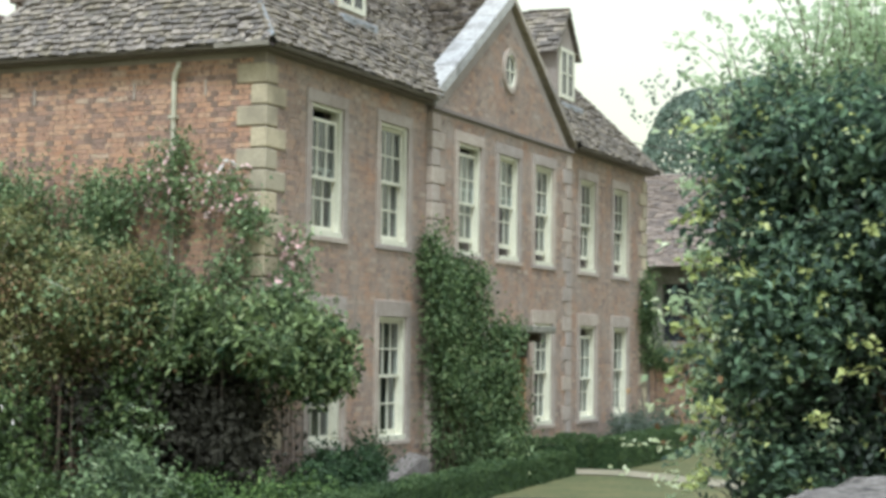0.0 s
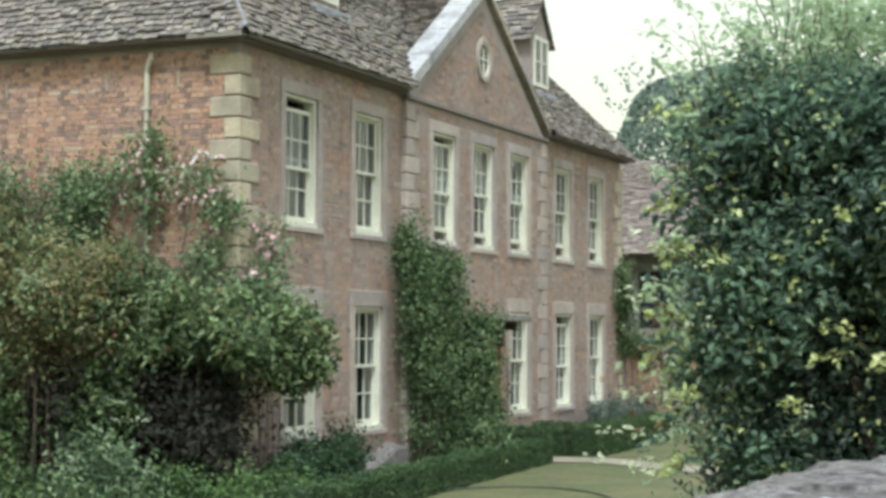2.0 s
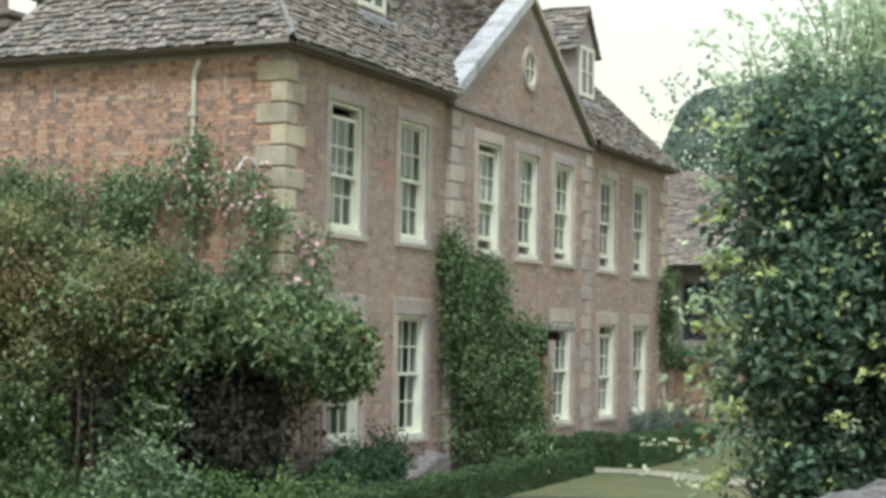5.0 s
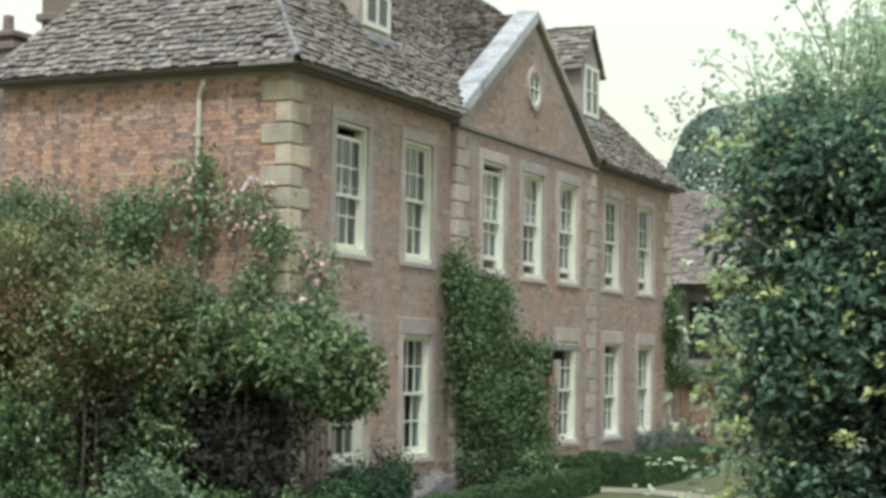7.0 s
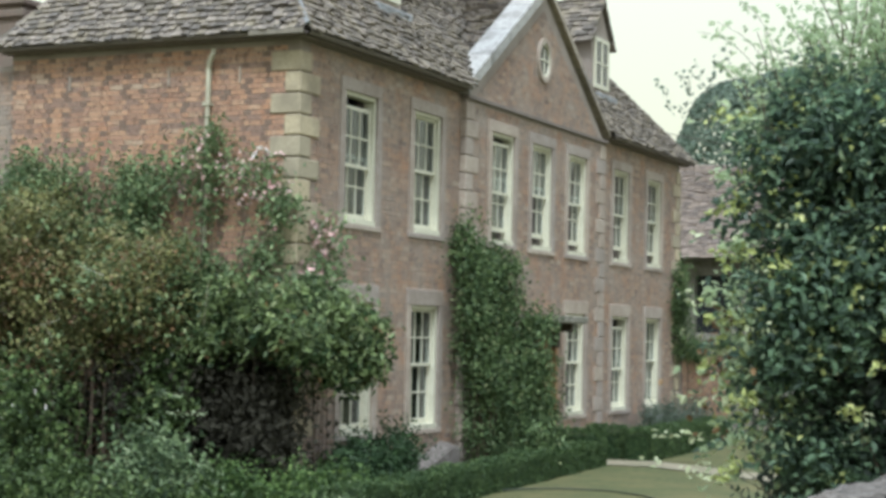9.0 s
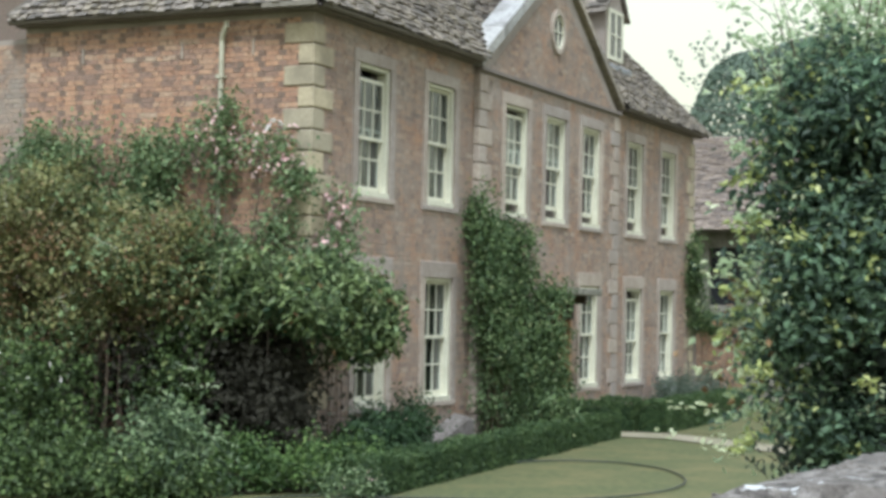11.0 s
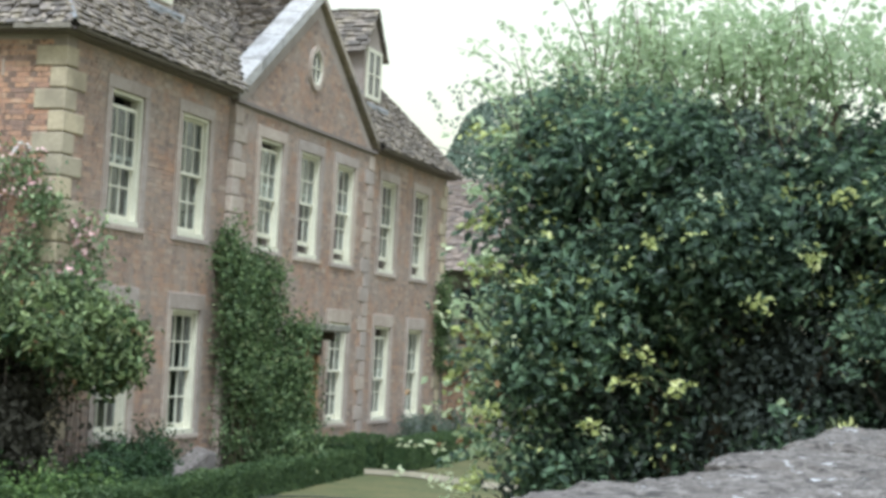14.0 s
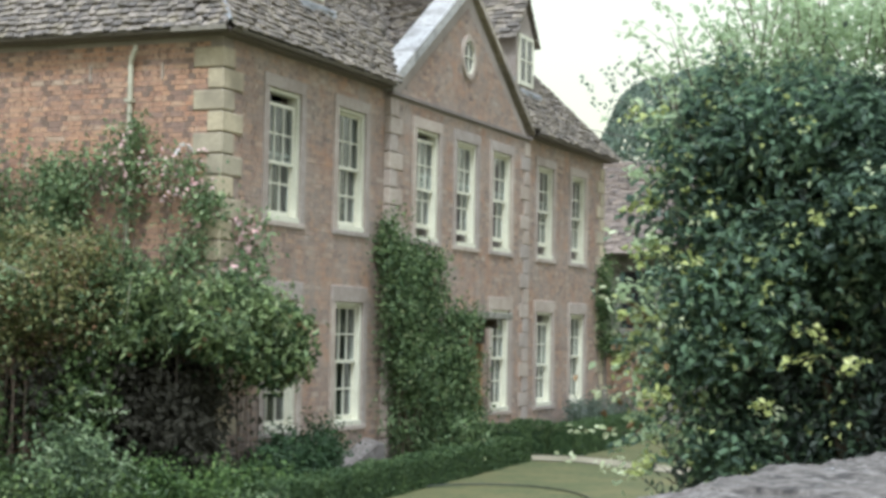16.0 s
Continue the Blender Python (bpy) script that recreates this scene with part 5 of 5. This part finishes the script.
# ---- beyond the house ----
barn = tagged(new("outbuilding"), "stone outbuilding with a stone-tiled roof", "outbuilding")
part("wall", wall_mesh(-6, 6, 0, 4.6, [(0.0, 0.95, 2.6, 4.1)], 23.0, 23.4, True), MOSSY, barn)
boxed("window", DARKGLASS, barn, 23.2, 23.25, 0.0, 0.95, 2.6, 4.1)
br = from_lists("roof", [(22.6, -6.3, 4.55), (22.6, 6.3, 4.55), (26.2, 6.3, 7.3), (26.2, -6.3, 7.3), (29.8, 6.3, 4.55), (29.8, -6.3, 4.55)], [(0, 3, 2, 1), (3, 5, 4, 2)], DECK, barn)
joined(tiling(Vector((22.55, 6.3, 4.55)), Vector((0, -1, 0)), Vector((3.6, 0, 2.75)).normalized(), 4.5, lambda d: 0.0, lambda d: 12.6, None, 61, 0.13, 0.1, 0.2), "roof_tiles", BARN_TILE, br)
gwall = tagged(new("brick_wall"), "red brick garden wall joining the house end", "wall")
part("masonry", wall_mesh(LEN + 0.05, 22.9, 0, 2.05, [], -0.1, 0.15), MORTAR, gwall)
boxed("coping", MOSSY, gwall, LEN + 0.05, 22.9, -0.16, 0.21, 2.05, 2.12, 0.02)
wood = plant("far_tree", "domed green tree beyond the outbuilding, haze in its leaf colour", "tree", 0)
tube("trunk", [(62, 6, 0), (62, 6.5, 5), (61.5, 7, 11)], 0.5, BARK, wood, 0.4)
rng = np.random.default_rng(51)
fd = unit(rng.normal(size=(78000, 3)))
fr = 1 + 0.018 * np.sin(9 * fd[:, 1] + 3) + 0.018 * np.sin(11 * fd[:, 2]) - 0.07 * rng.random(len(fd)) ** 1.5
dome = np.concatenate([np.array(c) + fd[k::3] * fr[k::3, None] * np.array(e) for k, (c, e) in enumerate((((62, 8.0, 10.0), (5.4, 5.75, 5.75)), ((62.5, 3.0, 10.5), (5, 5.5, 5.5)), ((63, -3.0, 10.2), (5, 5.5, 5.2))))])
fn = np.concatenate([fd[k::3] for k in range(3)])
v, f = leaf_shape(dome, unit(fn + rng.normal(size=fn.shape) * 0.45), rng.normal(size=fn.shape), 0.27, rng)
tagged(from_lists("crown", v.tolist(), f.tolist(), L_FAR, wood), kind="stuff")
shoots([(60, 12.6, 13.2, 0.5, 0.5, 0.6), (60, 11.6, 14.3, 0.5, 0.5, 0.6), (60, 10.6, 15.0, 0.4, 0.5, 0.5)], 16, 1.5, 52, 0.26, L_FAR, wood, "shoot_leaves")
tagged(tube("overhead_cable", [(19, 6, 9.6), (30, 5, 9.0), (45, 3, 9.4), (60, 0, 10.5)], 0.015, GUTTER), "thin overhead cable behind the roof", "cable")

# ---- side slope tiles: the lower courses one by one, those above joined ----
upper_tiles = []
for tv, tf in tiling(Vector((E0, F1, EAVE)), Vector((0, -1, 0)), Vector((UPV, 0, PITCH * UPV)), slope_len, lambda d: d / SL, lambda d: (F1 - F0) - d / SL, None, 4, 0.125, 0.085, 0.125):
    if tv[0][2] < 7.15:
        from_lists("tile", tv, tf, TILE, roof)
    else:
        upper_tiles.append((tv, tf))
joined(upper_tiles, "upper_tiles", TILE_ISLE, roof)

# ---- bricks: each with its own edges, set a little proud of the mortar ----
COURSE = 0.075


def courses(lo, hi, z0, z1, blocked, seed, span=None):
    """Flemish bond between lo and hi: yields (a, b, z) of each brick; blocked: rectangles left free; span(z): the course's ends."""
    rng = random.Random(seed)
    for k in range(int((z1 - z0) / COURSE)):
        z = z0 + k * COURSE
        zm = z + COURSE / 2
        a0, b0 = span(zm) if span else (lo, hi)
        cuts = sorted((o[0], o[1]) for o in blocked if o[2] < zm < o[3])
        free, x = [], a0
        for p, q in cuts:
            if p > x:
                free.append((x, p))
            x = max(x, q)
        if x < b0:
            free.append((x, b0))
        for p, q in free:
            i = k
            x = p - (0.055 if k % 2 else 0.0)
            while x < q:
                w = (0.228 if i % 2 == 0 else 0.116) * rng.uniform(0.96, 1.04)
                a, b = max(x, p) + 0.005, min(x + w, q) - 0.005
                if b - a > 0.03:
                    yield a, b, z, rng
                x += w
                i += 1


def brick_box(a, b, z, face, out, rng, swap):
    d = face + out * (0.009 + rng.uniform(-0.003, 0.004))
    e = face - out * 0.01
    dz = rng.uniform(-0.002, 0.002)
    ps = [(x, y, h) for y in (d, e) for x, h in ((a, z + 0.005 + dz), (b, z + 0.005), (b, z + COURSE - 0.005), (a, z + COURSE - 0.005 + dz))]
    if swap:
        ps = [(y, x, h) for x, y, h in ps]
    return ps, [(0, 1, 2, 3), (0, 4, 5, 1), (1, 5, 6, 2), (2, 6, 7, 3), (3, 7, 4, 0)]


def brick_skin(laid, face, out, parent, swap=False, single=None, material=BRICKS, burnt=False):
    """Bricks joined into one mesh; single(a, z): those that become objects of their own."""
    verts, faces, dark_v, dark_f = [], [], [], []
    for a, b, z, rng in laid:
        ps, fs = brick_box(a, b, z, face, out, rng, swap)
        dark = burnt and b - a < 0.125 and rng.random() < 0.38
        if single and single(a, z):
            from_lists("brick", ps, fs, BURNT if dark else BRICK, parent)
            continue
        if dark:
            dark_f += [tuple(len(dark_v) + i for i in q) for q in fs]
            dark_v += ps
            continue
        n0 = len(verts)
        verts += ps
        faces += [tuple(n0 + i for i in q) for q in fs]
    tagged(from_lists("bricks", verts, faces, material, parent), kind="stuff")
    if burnt:
        tagged(from_lists("burnt_brickwork", dark_v, dark_f, BURNT, parent, "dark burnt header bricks"), kind="stuff")


def surrounds(a, b):
    return [(c - HALF - 0.14, c + HALF + 0.14, z0 - 0.08, z1 + t) for row, z0, z1, t in ((upper, UP0, UP1, 0.19), (lower, LO0, LO1, 0.25)) for c in row if a < c < b]


walls = [o for o in house.children if o.name.startswith("wall")]
brick_skin(courses(0.28, BAY0 - 0.02, 0.4, 6.48, surrounds(0, BAY0), 71), 0.0, -1, walls[0])
brick_skin(courses(BAY1 + 0.02, LEN - 0.28, 0.4, 6.48, surrounds(BAY1, LEN), 72), 0.0, -1, walls[1])
brick_skin(courses(BAY0 + 0.28, BAY1 - 0.28, 0.05, 6.4, surrounds(BAY0, BAY1) + [(DOOR[0], DOOR[1], 0, DOOR[3])], 73), BAYY, -1, walls[2])
brick_skin(courses(0.2, DEP, 0.05, 6.48, [], 74), 0.0, -1, walls[3], True, lambda a, z: a < 2.9 and z > 5.1, BRICKS_SIDE, True)
ped = [o for o in house.children if o.name == "pediment"][0]
brick_skin(courses(BAY0, BAY1, 6.49, 8.8, [(OX - 0.38, OX + 0.38, OZ - 0.36, OZ + 0.36)], 75, lambda z: (BAY0 + 0.3 + (z - 6.42) / gs, BAY1 - 0.3 - (z - 6.42) / gs)), BAYY + 0.002, -1, ped)
brick_skin(courses(LEN + 0.06, 22.8, 0.05, 2.05, [], 76), -0.1, -1, gwall.children[0], material=BRICKS_SIDE)
for o in rear.children:
    if o.name.startswith("wall") and o.bound_box[0][0] < 1:
        brick_skin(courses(DEP + 0.01, 8.0, 0.05, 6.3, [], 77), 0.02, -1, o, True)
